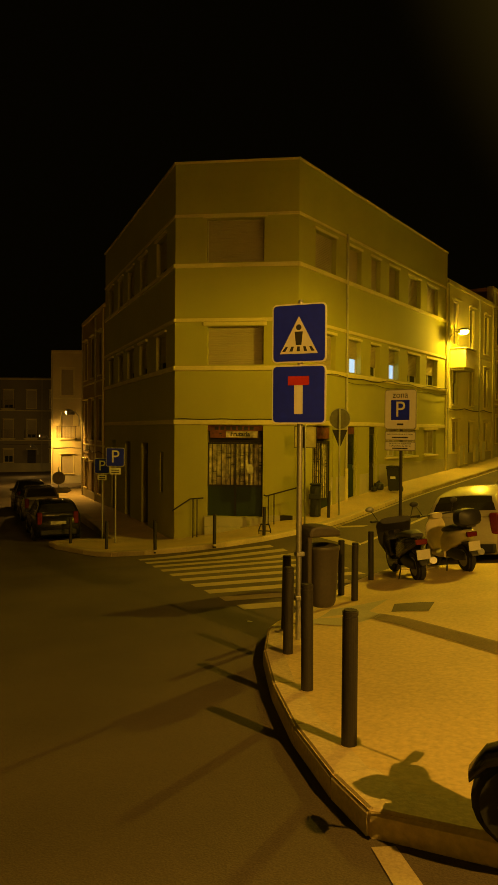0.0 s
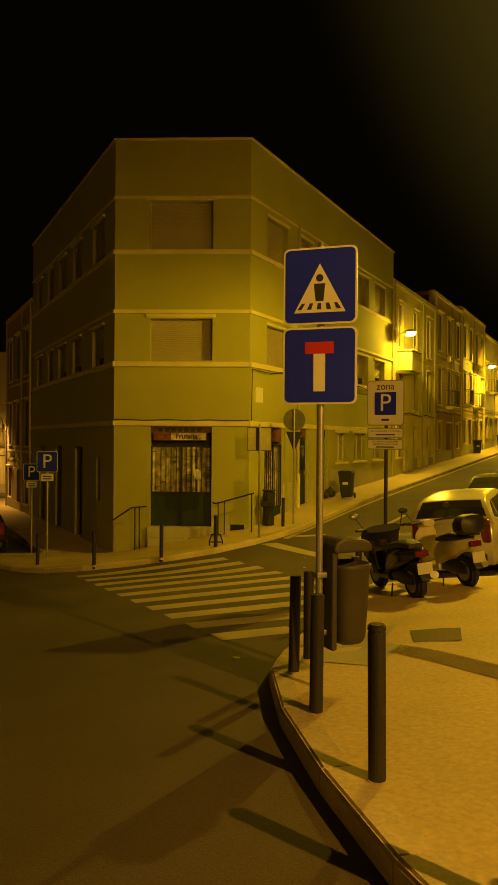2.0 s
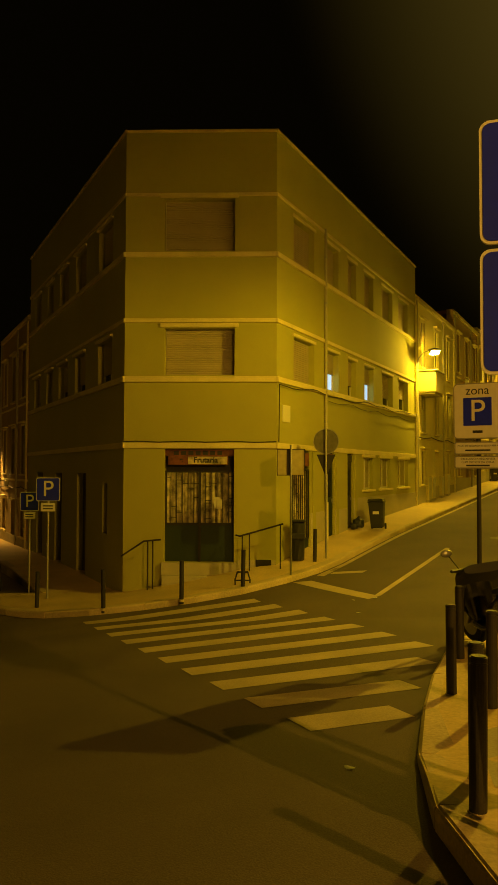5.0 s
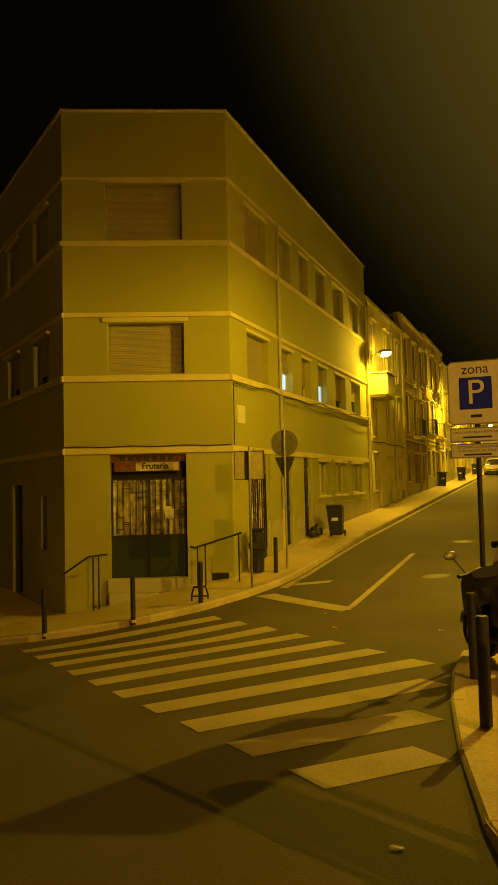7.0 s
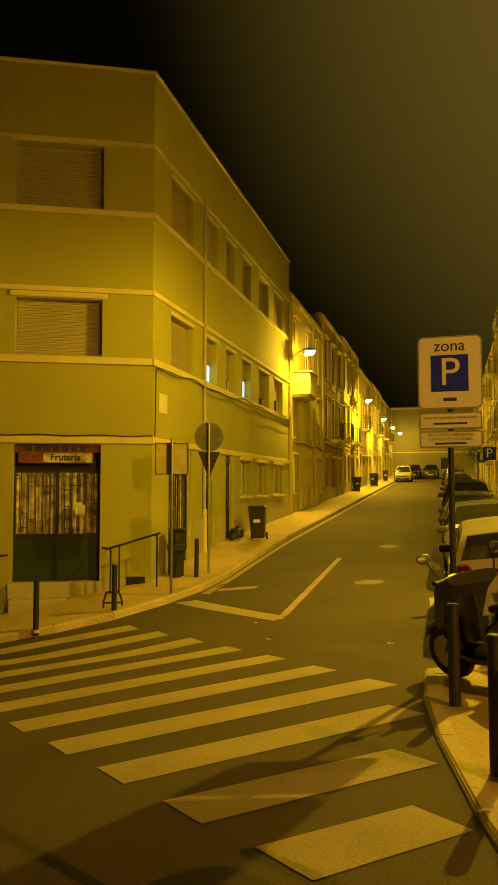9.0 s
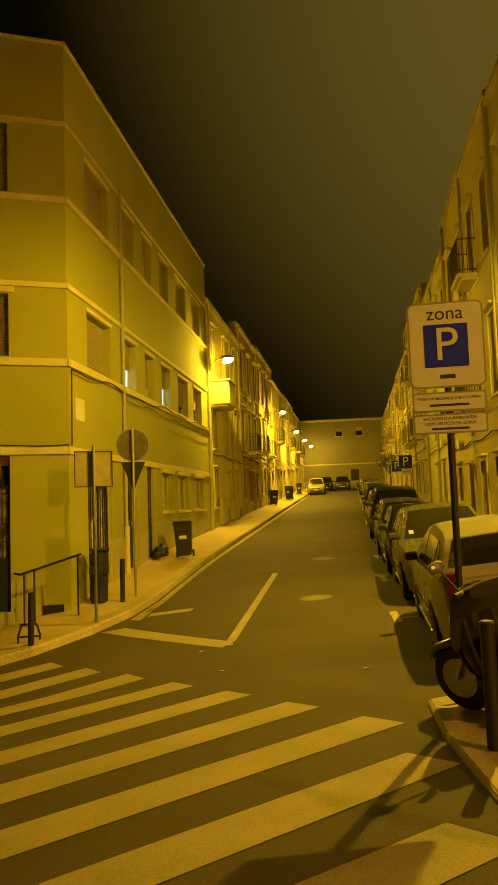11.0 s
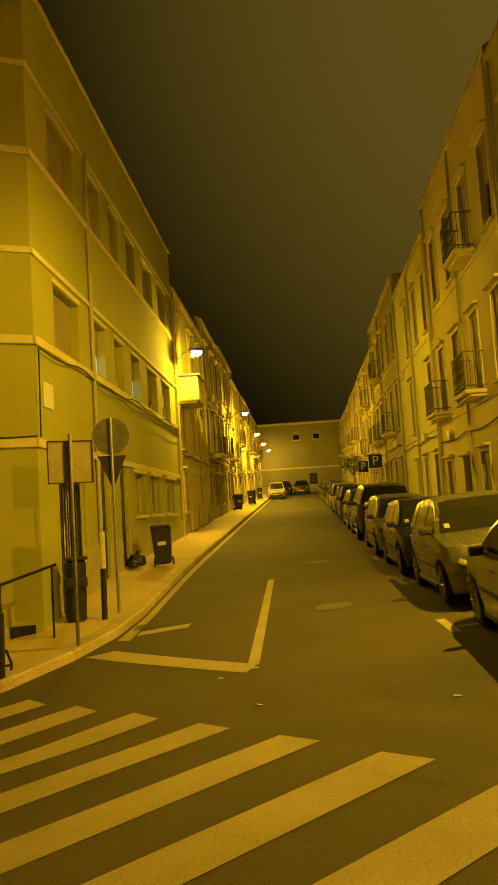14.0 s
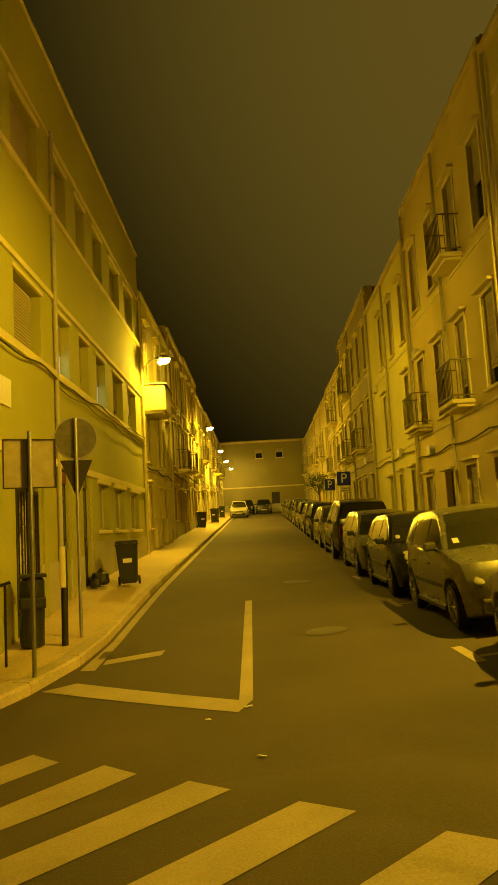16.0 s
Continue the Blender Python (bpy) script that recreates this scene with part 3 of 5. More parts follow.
def kerbs(owner, pts, rise, width=0.26):
    """Kerb stones laid end to end along a line, each a piece of its own."""
    line = [Vector((*p, 0)) for p in pts]
    for a, b in zip(line, line[1:]):
        n = max(1, round((b - a).length / 0.95))
        for k in range(n):
            p, q = a.lerp(b, (k + 0.012) / n), a.lerp(b, (k + 0.988) / n)
            d = (q - p).normalized()
            s = Vector((-d.y, d.x, 0))
            bm = bmesh.new()
            rows = []
            for e, off in ((p, 0), (q, 0)):
                o, i = e - s * 0.012, e + s * width
                top = road_z(e.x, e.y) + rise(e.x, e.y) + 0.012
                rows.append([(o.x, o.y, top - 0.35), (o.x, o.y, top - 0.03), (o.x + s.x * 0.03, o.y + s.y * 0.03, top), (i.x, i.y, top), (i.x, i.y, top - 0.35)])
            vs = [[bm.verts.new(c) for c in r] for r in rows]
            for j in range(5):
                bm.faces.new((vs[0][j], vs[1][j], vs[1][(j + 1) % 5], vs[0][(j + 1) % 5]))
            bm.faces.new(vs[0][::-1]); bm.faces.new(vs[1])
            bmesh.ops.recalc_face_normals(bm, faces=bm.faces[:])
            part("kerb_stone", bm, KERB, owner)


kerbs(near_pavement, ([(-2.5, 60.0)] + [p for p in NEAR[:12]][::-1] + [(0.6, 3.56)])[1:], near_up)
kerbs(far_pavement, ([(-9.281, 80.0), (-9.281, 50.0)] + FAR[1:14] + [(-27.9, 27.063)])[::-1], lambda x, y: far_up(x, y))


# ---- street furniture ----
def bollard_thing():
    t = thing("bollard", Matrix.Identity(4), "dark painted steel bollard set in the pavement", "bollard", "bollards along the kerbs")
    part("post", cyl(bmesh.new(), (0, 0, -0.1), (0, 0, 0.80), 0.049, seg=20), DARKMETAL, t)
    bm = cyl(bmesh.new(), (0, 0, 0.805), (0, 0, 0.845), 0.050, seg=20)
    bmesh.ops.bevel(bm, geom=[e for e in bm.edges if e.calc_face_angle(0) > 1], offset=0.008, segments=2, affect="EDGES")
    part("cap", bm, DARKMETAL, t)
    part("groove", cyl(bmesh.new(), (0, 0, 0.795), (0, 0, 0.81), 0.046, seg=20), DARKMETAL, t)
    part("base_collar", cyl(bmesh.new(), (0, 0, -0.05), (0, 0, 0.004), 0.062, 0.058, seg=20), KERB, t)
    return t


up_near, up_far = near_up, far_up
first = bollard_thing()
spots = [(x, y, up_near, a) for x, y, a in ((-1.09, 4.40, 0.5), (-1.925, 5.40, -0.6), (-2.71, 6.46, 0.3), (-3.35, 7.52, 0.8), (-3.46, 8.12, -0.3), (-3.66, 10.05, -0.4), (-4.10, 10.52, 0.2), (-4.34, 12.2, 0.6))]
spots += [(x, y, up_far, a) for x, y, a in ((-12.82, 16.5, 1.0), (-11.25, 17.2, -1.2), (-10.36, 18.4, 0.8), (-9.77, 21.33, 0.5), (-15.03, 16.84, 0.6), (-17.0, 17.25, -0.5))]
for k, (x, y, up, lean) in enumerate(spots):
    m = pose(x, y, road_z(x, y) + up(x, y), lean, lean * 0.6, k * 40)
    if k:
        copy_thing(first, m)
    else:
        first.matrix_basis = m

SIGNBLUE = mat("sign_blue", (0.010, 0.022, 0.85), 0.45, vary=0.10, fine=15, bump=0.0)
SIGNWHITE = mat("sign_white", (0.72, 0.70, 0.62), 0.45, vary=0.06, fine=15, bump=0.0)
SIGNRED = mat("sign_red", (0.50, 0.03, 0.02), 0.45, vary=0.08, bump=0.0)
SIGNBACK = mat("sign_back", (0.34, 0.33, 0.30), 0.5, metal=0.5, vary=0.15, bump=0.0)
SIGNDARK = mat("dull_sign_back", (0.15, 0.14, 0.10), 0.6, metal=0.2, vary=0.3, fine=12, bump=0.0)
SIGNTAN = mat("weathered_sign_back", (0.42, 0.37, 0.18), 0.6, vary=0.2, fine=10, bump=0.0)
INK = mat("sign_ink", (0.03, 0.03, 0.035), 0.6, vary=0.1, bump=0.0)


def plate(w, h, r=0.04, y0=0.0, y1=0.02, cx=0.0, cz=0.0):
    pts = []
    for sx, sz, a0 in ((1, 1, 0), (-1, 1, 90), (-1, -1, 180), (1, -1, 270)):
        for k in range(6):
            a = radians(a0 + 18 * k)
            pts.append((cx + sx * (w / 2 - r) + r * math.cos(a), cz + sz * (h / 2 - r) + r * math.sin(a)))
    return prism(bmesh.new(), pts, y0, y1)


def letters(text, size, parent, x, z, y, material=INK, align="CENTER", bold=0.0):
    cu = bpy.data.curves.new("lettering", "FONT")
    cu.body, cu.size, cu.align_x, cu.align_y, cu.extrude = text, size, align, "CENTER", 0.0012
    cu.offset = bold
    cu.materials.append(material)
    ob = new("lettering", cu)
    ob.parent = parent
    ob.matrix_basis = pose(x, y, z, 90, 0, 0)
    return ob


def sign_panel(post, name, w, h, z, face, rim=SIGNWHITE, r=0.05, y=-0.05):
    p = part(name, plate(w, h, r, y, y + 0.018, 0, z), rim, post)
    part("face", plate(w - 0.03, h - 0.03, r * 0.8, y - 0.003, y + 0.001, 0, z), face, p)
    part("back", plate(w - 0.01, h - 0.01, r, y + 0.018, y + 0.021, 0, z), SIGNBACK, p)
    return p


# crossing and dead-end signs on one pole
gz = road_z(-2.96, 7.07) + 0.13
ts = thing("road_sign", pose(-2.94, 7.08, gz, 0, 0, 9), "grey pole with blue crossing and dead-end signs", "road sign", "road signs")
part("pole", cyl(bmesh.new(), (0, 0, -0.1), (0, 0, 3.70 - gz), 0.03, seg=16), GALV, ts)
part("pole_cap", cyl(bmesh.new(), (0, 0, 3.70 - gz), (0, 0, 3.73 - gz), 0.032, 0.02, seg=16), GALV, ts)
p1 = sign_panel(ts, "crossing_sign", 0.60, 0.615, 3.375 - gz, SIGNBLUE)
tri = prism(bmesh.new(), [(-0.21, 3.16 - gz), (0.21, 3.16 - gz), (0.0, 3.55 - gz)], -0.057, -0.0525)
part("triangle", tri, SIGNWHITE, p1)
for k in range(5):
    x = -0.13 + k * 0.065
    bm = prism(bmesh.new(), [(x - 0.022 + x * 0.25, 3.185 - gz), (x + 0.014 + x * 0.25, 3.185 - gz), (x + 0.012, 3.235 - gz), (x - 0.014, 3.235 - gz)], -0.0605, -0.0565)
    part("dark_stripe", bm, INK, p1)
bm = prism(bmesh.new(), [(-0.03, 3.25 - gz), (0.03, 3.25 - gz), (0.045, 3.39 - gz), (-0.045, 3.39 - gz)], -0.0605, -0.0565)
part("dark_mark", bm, INK, p1)
bm = cyl(bmesh.new(), (0, -0.0605, 3.435 - gz), (0, -0.0565, 3.435 - gz), 0.03, seg=16)
part("dark_disc", bm, INK, p1)
p2 = sign_panel(ts, "dead_end_sign", 0.60, 0.615, 2.735 - gz, SIGNBLUE)
part("stem", plate(0.095, 0.30, 0.004, -0.0565, -0.0525, 0, 2.68 - gz), SIGNWHITE, p2)
part("bar", plate(0.235, 0.095, 0.004, -0.0565, -0.0525, 0, 2.878 - gz), SIGNRED, p2)
for z in (3.5, 3.25, 2.85, 2.6):
    part("clamp", cyl(bmesh.new(), (0, 0, z - gz - 0.02), (0, 0, z - gz + 0.02), 0.037, seg=14), GALV, ts)

# paid parking zone sign
gz = road_z(-4.36, 13.52) + near_up(-4.36, 13.52)
zs = thing("parking_zone_sign", pose(-4.335, 13.53, gz, 0, 0, -3), "white parking zone sign with two text plates on a dark pole", "road sign", "road signs")
part("pole", cyl(bmesh.new(), (0, 0, -0.1), (0, 0, 3.12 - gz), 0.03, seg=16), DARKMETAL, zs)
p = sign_panel(zs, "zone_plate", 0.64, 0.75, 2.765 - gz, SIGNWHITE, rim=SIGNBACK, r=0.06)
letters("zona", 0.165, p, 0, 3.035 - gz, -0.055)
sq = part("blue_square", plate(0.37, 0.375, 0.004, -0.0575, -0.052, 0, 2.755 - gz), SIGNBLUE, p)
letters("P", 0.41, sq, 0, 2.755 - gz, -0.0592, SIGNWHITE)
part("text_bar", plate(0.13, 0.035, 0.004, -0.056, -0.052, 0, 2.485 - gz), INK, p)
p = sign_panel(zs, "text_plate", 0.62, 0.17, 2.267 - gz, SIGNWHITE, rim=SIGNBACK, r=0.02)
letters("PAGO DE SEGUNDA A SEXTA-FEIRA", 0.033, p, 0, 2.296 - gz, -0.0545)
part("text_bar", plate(0.33, 0.02, 0.003, -0.056, -0.052, 0, 2.238 - gz), INK, p)
p = sign_panel(zs, "text_plate", 0.62, 0.17, 2.078 - gz, SIGNWHITE, rim=SIGNBACK, r=0.02)
letters("EXCLUSIVO A RESIDENTES", 0.038, p, 0, 2.122 - gz, -0.0545)
letters("COM DISTICO DA ZONA", 0.038, p, 0, 2.078 - gz, -0.0545)
part("text_bar", plate(0.31, 0.02, 0.003, -0.056, -0.052, 0, 2.034 - gz), INK, p)


def p_sign(x, y, up, z_top, size, yaw, plate_too=True):
    gz = road_z(x, y) + up
    t = thing("parking_sign", pose(x, y, gz, 0, 0, yaw), "blue square parking sign on a thin grey pole", "road sign", "parking signs")
    part("pole", cyl(bmesh.new(), (0, 0, -0.1), (0, 0, z_top - gz), 0.028, seg=12), GALV, t)
    p = sign_panel(t, "parking_plate", size, size, z_top - gz - size / 2, SIGNBLUE)
    letters("P", size * 0.95, p, 0, z_top - gz - size / 2, -0.0545, SIGNWHITE)
    if plate_too:
        q = sign_panel(t, "text_plate", size * 0.6, size * 0.36, z_top - gz - size * 1.25, SIGNWHITE, r=0.01)
        for k in (0.07, -0.05):
            part("text_bar", plate(size * 0.42, 0.03, 0.003, -0.0555, -0.052, 0, z_top - gz - size * (1.25 + k)), INK, q)
    return t


p_sign(-15.75, 18.0, 0.13, 1.76, 0.60, 28)
p_sign(-17.39, 19.1, 0.13, 1.34, 0.52, 28)
p_sign(-2.1, 50.5, 0.13, 3.9, 0.78, 8)
p_sign(-2.2, 57.5, 0.13, 3.95, 0.75, 20, False)

# signs that turn their backs
x, y = -9.64, 21.8
gz = road_z(x, y) + far_up(x, y)
t = thing("road_sign", pose(x, y, gz, 0, 0, 196), "round and triangular road signs seen from their grey backs", "road sign", "road signs")
part("pole", cyl(bmesh.new(), (0, 0, -0.1), (0, 0, 3.06 - gz), 0.028, seg=14), GALV, t)
part("round_plate", cyl(bmesh.new(), (0, -0.05, 2.74 - gz), (0, -0.03, 2.74 - gz), 0.33, seg=36), SIGNDARK, t)
bm = bmesh.new()
for k in range(36):
    a, b = math.tau * k / 36, math.tau * (k + 1) / 36
    cyl(bm, (0.33 * math.cos(a), -0.04, 2.74 - gz + 0.33 * math.sin(a)), (0.33 * math.cos(b), -0.04, 2.74 - gz + 0.33 * math.sin(b)), 0.014, seg=6)
part("rim", bm, GALV, t)
part("triangle_plate", prism(bmesh.new(), [(-0.25, 2.39 - gz), (0.25, 2.39 - gz), (0.03, 1.86 - gz), (-0.03, 1.86 - gz)], -0.05, -0.03), DARKMETAL, t)
x, y = -9.73, 19.68
gz = road_z(x, y) + far_up(x, y)
t = thing("road_sign", pose(x, y, gz, 0, 0, 205), "rectangular road sign seen from its grey back", "road sign", "road signs")
part("pole", cyl(bmesh.new(), (0, 0, -0.1), (0, 0, 2.58 - gz), 0.028, seg=14), GALV, t)
p = part("plate", plate(0.66, 0.64, 0.05, -0.05, -0.034, 0, 2.16 - gz), SIGNTAN, t)
bm = bmesh.new()
for r in ((-0.335, -0.32, 1.84, 2.48), (0.32, 0.335, 1.84, 2.48), (-0.32, 0.32, 2.465, 2.48), (-0.32, 0.32, 1.84, 1.855)):
    box(bm, r[0], r[1], -0.06, -0.02, r[2] - gz, r[3] - gz)
part("rim", bm, DARKMETAL, p)
# dark strip standing in for the pole's shade on the plate
part("rib_or_shade", boxes((-0.03, 0.10, -0.034, -0.022, 1.85 - gz, 2.47 - gz)), DARKMETAL, p)

x, y = -31.0, 29.7
gz = road_z(x, y)
t = thing("road_sign", pose(x, y, gz, 0, 0, 45), "round road sign over an arrow board, seen in the dark", "road sign", "road signs")
part("pole", cyl(bmesh.new(), (0, 0, -0.1), (0, 0, 0.2 - gz), 0.03, seg=12), GALV, t)
part("round_plate", cyl(bmesh.new(), (0, -0.05, -0.42 - gz), (0, -0.03, -0.42 - gz), 0.36, seg=32), SIGNDARK, t)
part("arrow_board", prism(bmesh.new(), [(-0.75, -1.28 - gz), (0.5, -1.28 - gz), (0.72, -1.12 - gz), (0.5, -0.96 - gz), (-0.75, -0.96 - gz)], -0.05, -0.03), SIGNDARK, t)

# litter bin with a hood
BINBROWN = mat("bin_plastic", (0.055, 0.047, 0.036), 0.55, vary=0.2, fine=30, bump=0.1)
x, y = -2.94, 7.08
gz = road_z(x, y) + 0.13
t = thing("litter_bin", pose(x, y, gz, 0, 0, 54), "dark brown hooded litter bin hung on the sign pole", "litter bin")
bm = bmesh.new()
ring = []
for z, r in ((0.33, 0.07), (0.335, 0.10), (0.355, 0.125), (0.40, 0.14), (0.64, 0.155), (0.93, 0.168), (0.955, 0.18), (0.985, 0.18), (0.99, 0.165), (0.90, 0.155)):
    ring.append([bm.verts.new((0.275 + r * math.copysign(abs(math.cos(a)) ** 0.8, math.cos(a)), r * math.copysign(abs(math.sin(a)) ** 0.8, math.sin(a)), z)) for a in (math.tau * k / 32 for k in range(32))])
for a, b in zip(ring, ring[1:]):
    for k in range(32):
        bm.faces.new((a[k], a[(k + 1) % 32], b[(k + 1) % 32], b[k]))
bm.faces.new(ring[0][::-1]); bm.faces.new(ring[-1])
bucket = part("bucket", bm, BINBROWN, t)
for p in bucket.data.polygons:
    p.use_smooth = len(p.vertices) == 4
part("back_plate", boxes((0.05, 0.10, -0.12, 0.12, 0.31, 1.12), bev=0.015), BINBROWN, t)
part("hood", prism(bmesh.new(), [(0.05, 1.09), (0.41, 1.09), (0.425, 1.115), (0.41, 1.16), (0.35, 1.19), (0.24, 1.205), (0.12, 1.205), (0.065, 1.18), (0.05, 1.13)], -0.155, 0.155, bev=0.025), BINBROWN, t)
for z in (0.42, 0.88):
    part("clamp", boxes((-0.045, 0.055, -0.045, 0.045, z, z + 0.05), bev=0.012), GALV, t, "steel clamp round the pole")

# iron covers in pavement and road
IRON = mat("cast_iron", (0.11, 0.085, 0.05), 0.7, metal=0.1, vary=0.3, bump=0.4)
def cover(outline, lift, name, label):
    return tagged(part(name, flat(outline, lift), IRON), label, "drain cover")
cover([(-2.85, 9.55), (-2.64, 8.92), (-2.18, 8.97), (-2.32, 9.6)], lambda x, y: near_up(x, y) + 0.006, "pavement_cover", "dark rectangular iron cover in the pavement")
cover([(-3.33, 7.95), (-2.78, 7.85), (-2.64, 8.72), (-3.02, 9.1), (-3.14, 10.05), (-3.66, 9.3)], lambda x, y: near_up(x, y) + 0.005, "concrete_patch", "grey concrete patch let into the paving")
bpy.data.objects["concrete_patch"].data.materials[0] = PLINTH
bpy.data.objects["concrete_patch"]["category"] = "paving"
TACTILE = mat("tactile_concrete", (0.33, 0.27, 0.14), 0.9, vary=0.25, fine=40, coarse=1.5, bump=0.4)
strip = thing("tactile_strip", Matrix.Identity(4), "ribbed tactile strip across the pavement", "paving")
part("band", flat([(-2.77, 8.86), (-2.72, 8.46), (0.86, 5.72), (0.94, 6.08)], lambda x, y: near_up(x, y) + 0.005), TACTILE, strip)
for k in range(6):
    o = 0.03 + k * 0.06
    part("rib_or_shade", flat([(-2.75 - o * 0.05, 8.83 - o), (-2.75 - o * 0.05, 8.80 - o), (0.90 - o * 0.2, 6.03 - o), (0.90 - o * 0.2, 6.06 - o)], lambda x, y: near_up(x, y) + 0.011), TACTILE, strip)


# ---- wheelie bins ----
BINBLACK = mat("bin_dark", (0.022, 0.024, 0.020), 0.5, vary=0.2, bump=0.05)
def wheelie(x, y, yaw, up, sticker=True, lean=0):
    t = thing("wheelie_bin", pose(x, y, road_z(x, y) + up, 0, lean, yaw) @ Matrix.Diagonal((0.82, 0.85, 0.98, 1)), "black plastic wheeled refuse bin with its lid closed", "refuse bin", "wheeled bins")
    bm = bmesh.new()
    box(bm, -0.29, 0.29, -0.35, 0.35, 0.06, 0.93)
    for v in bm.verts:
        f = 0.78 + 0.22 * (v.co.z - 0.06) / 0.87
        v.co.x *= f; v.co.y *= f
    bmesh.ops.bevel(bm, geom=bm.edges[:], offset=0.03, segments=2, affect="EDGES")
    part("body", bm, BINBLACK, t)
    part("rim", boxes((-0.305, 0.305, -0.365, 0.365, 0.90, 0.94), bev=0.01), BINBLACK, t)
    bm = prism(bmesh.new(), [(-0.31, 0.95), (0.31, 0.95), (0.27, 1.01), (-0.27, 1.02)], -0.37, 0.37, bev=0.012)
    part("lid", bm, BINBLACK, t)
    part("handle", tube(bmesh.new(), [(-0.24, 0.37, 0.96), (-0.24, 0.45, 0.98), (0.24, 0.45, 0.98), (0.24, 0.37, 0.96)], 0.014), BINBLACK, t)
    for sx in (-0.27, 0.27):
        part("wheel", cyl(bmesh.new(), (sx - 0.03, 0.3, 0.1), (sx + 0.03, 0.3, 0.1), 0.1, seg=18), BINBLACK, t)
    if sticker:
        part("sticker", boxes((-0.12, 0.12, -0.322, -0.312, 0.52, 0.62)), SIGNWHITE, t)
    return t


wheelie(-9.76, 26.85, 8, 0.22, lean=-2)
wheelie(-10.2, 54.6, 20, 0.2)
wheelie(-9.95, 63.5, -10, 0.2)
wheelie(-9.95, 64.3, 15, 0.2)
wheelie(-9.9, 74.0, 5, 0.2)

# parking payment post wrapped in black by the corner
x, y = -10.25, 21.35
t = thing("wrapped_bin", pose(x, y, road_z(x, y) + far_up(x, y), 0, 0, 20) @ Matrix.Diagonal((0.86, 0.86, 1, 1)), "narrow black bin with a torn bag pulled over it", "refuse bin")
bm = bmesh.new()
ring = []
rnd = random.Random(5)
for z, r in ((0, 0.19), (0.1, 0.21), (0.45, 0.20), (0.8, 0.215), (0.95, 0.21), (1.0, 0.15)):
    ring.append([bm.verts.new(((r + rnd.uniform(-0.015, 0.015)) * math.cos(a), (r + rnd.uniform(-0.015, 0.015)) * math.sin(a), z + rnd.uniform(-0.01, 0.01))) for a in (math.tau * k / 16 for k in range(16))])
for a, b in zip(ring, ring[1:]):
    for k in range(16):
        bm.faces.new((a[k], a[(k + 1) % 16], b[(k + 1) % 16], b[k]))
bm.faces.new(ring[0][::-1]); bm.faces.new(ring[-1])
part("body", bm, BINBLACK, t)
part("lid", boxes((-0.2, 0.24, -0.2, 0.2, 1.0, 1.05), bev=0.015), BINBLACK, t)
part("bag_fold", boxes((-0.23, 0.22, -0.235, -0.15, 0.55, 0.72), bev=0.03), BINBLACK, t)

def bag(x, y, z, r, label, seed):
    rnd = random.Random(seed)
    bm = bmesh.new()
    bmesh.ops.create_icosphere(bm, subdivisions=3, radius=r)
    for v in bm.verts:
        n = noise.noise(v.co * 7 + Vector((seed, 0, 0)))
        v.co *= 1 + 0.22 * n
        v.co.z = max(-r * 0.6, v.co.z * (1.15 if v.co.z > 0 else 0.8)) + r * 0.6
        if v.co.z > r * 1.3:
            v.co.x *= 0.4; v.co.y *= 0.4
    o = tagged(part("rubbish_bag", bm, BINBLACK), label, "rubbish bag", "rubbish by the wall")
    o.location = (x, y, z)
    return o


bag(-10.38, 26.75, road_z(-10.38, 26.75) + 0.28, 0.21, "knotted black rubbish bag against the wall", 3)
bag(-10.42, 26.4, road_z(-10.42, 26.4) + 0.28, 0.12, "small dark rubbish bag by the wall", 8)
for k, (x, y) in enumerate(((-5.12, 15.54), (-4.38, 8.37), (-7.4, 17.4), (-7.02, 17.62), (-6.9, 16.2))):
    bm = bmesh.new()
    vs = [bm.verts.new((0.04 * math.cos(a) * (1 + 0.5 * noise.noise((a, k, 0))), 0.025 * math.sin(a), 0.008 + 0.02 * noise.noise((a * 2, k, 3)))) for a in (math.tau * q / 9 for q in range(9))]
    bm.faces.new(vs)
    bmesh.ops.solidify(bm, geom=bm.faces[:], thickness=0.002)
    o = tagged(part("paper_scrap", bm, SIGNWHITE), "crumpled scrap of pale paper on the asphalt", "litter", "litter")
    o.location = (x, y, road_z(x, y) + 0.004)


# ---- doors, pipes and cables of the corner house ----
POSTER = mat("printed_panel", (0.17, 0.055, 0.03), 0.6, vary=0.6, fine=9, coarse=3, bump=0.0)
CURTAIN = mat("pale_sheeting", (0.50, 0.45, 0.30), 0.8, vary=0.85, fine=6, coarse=3.5, bump=0.3, bump_size=0.05)


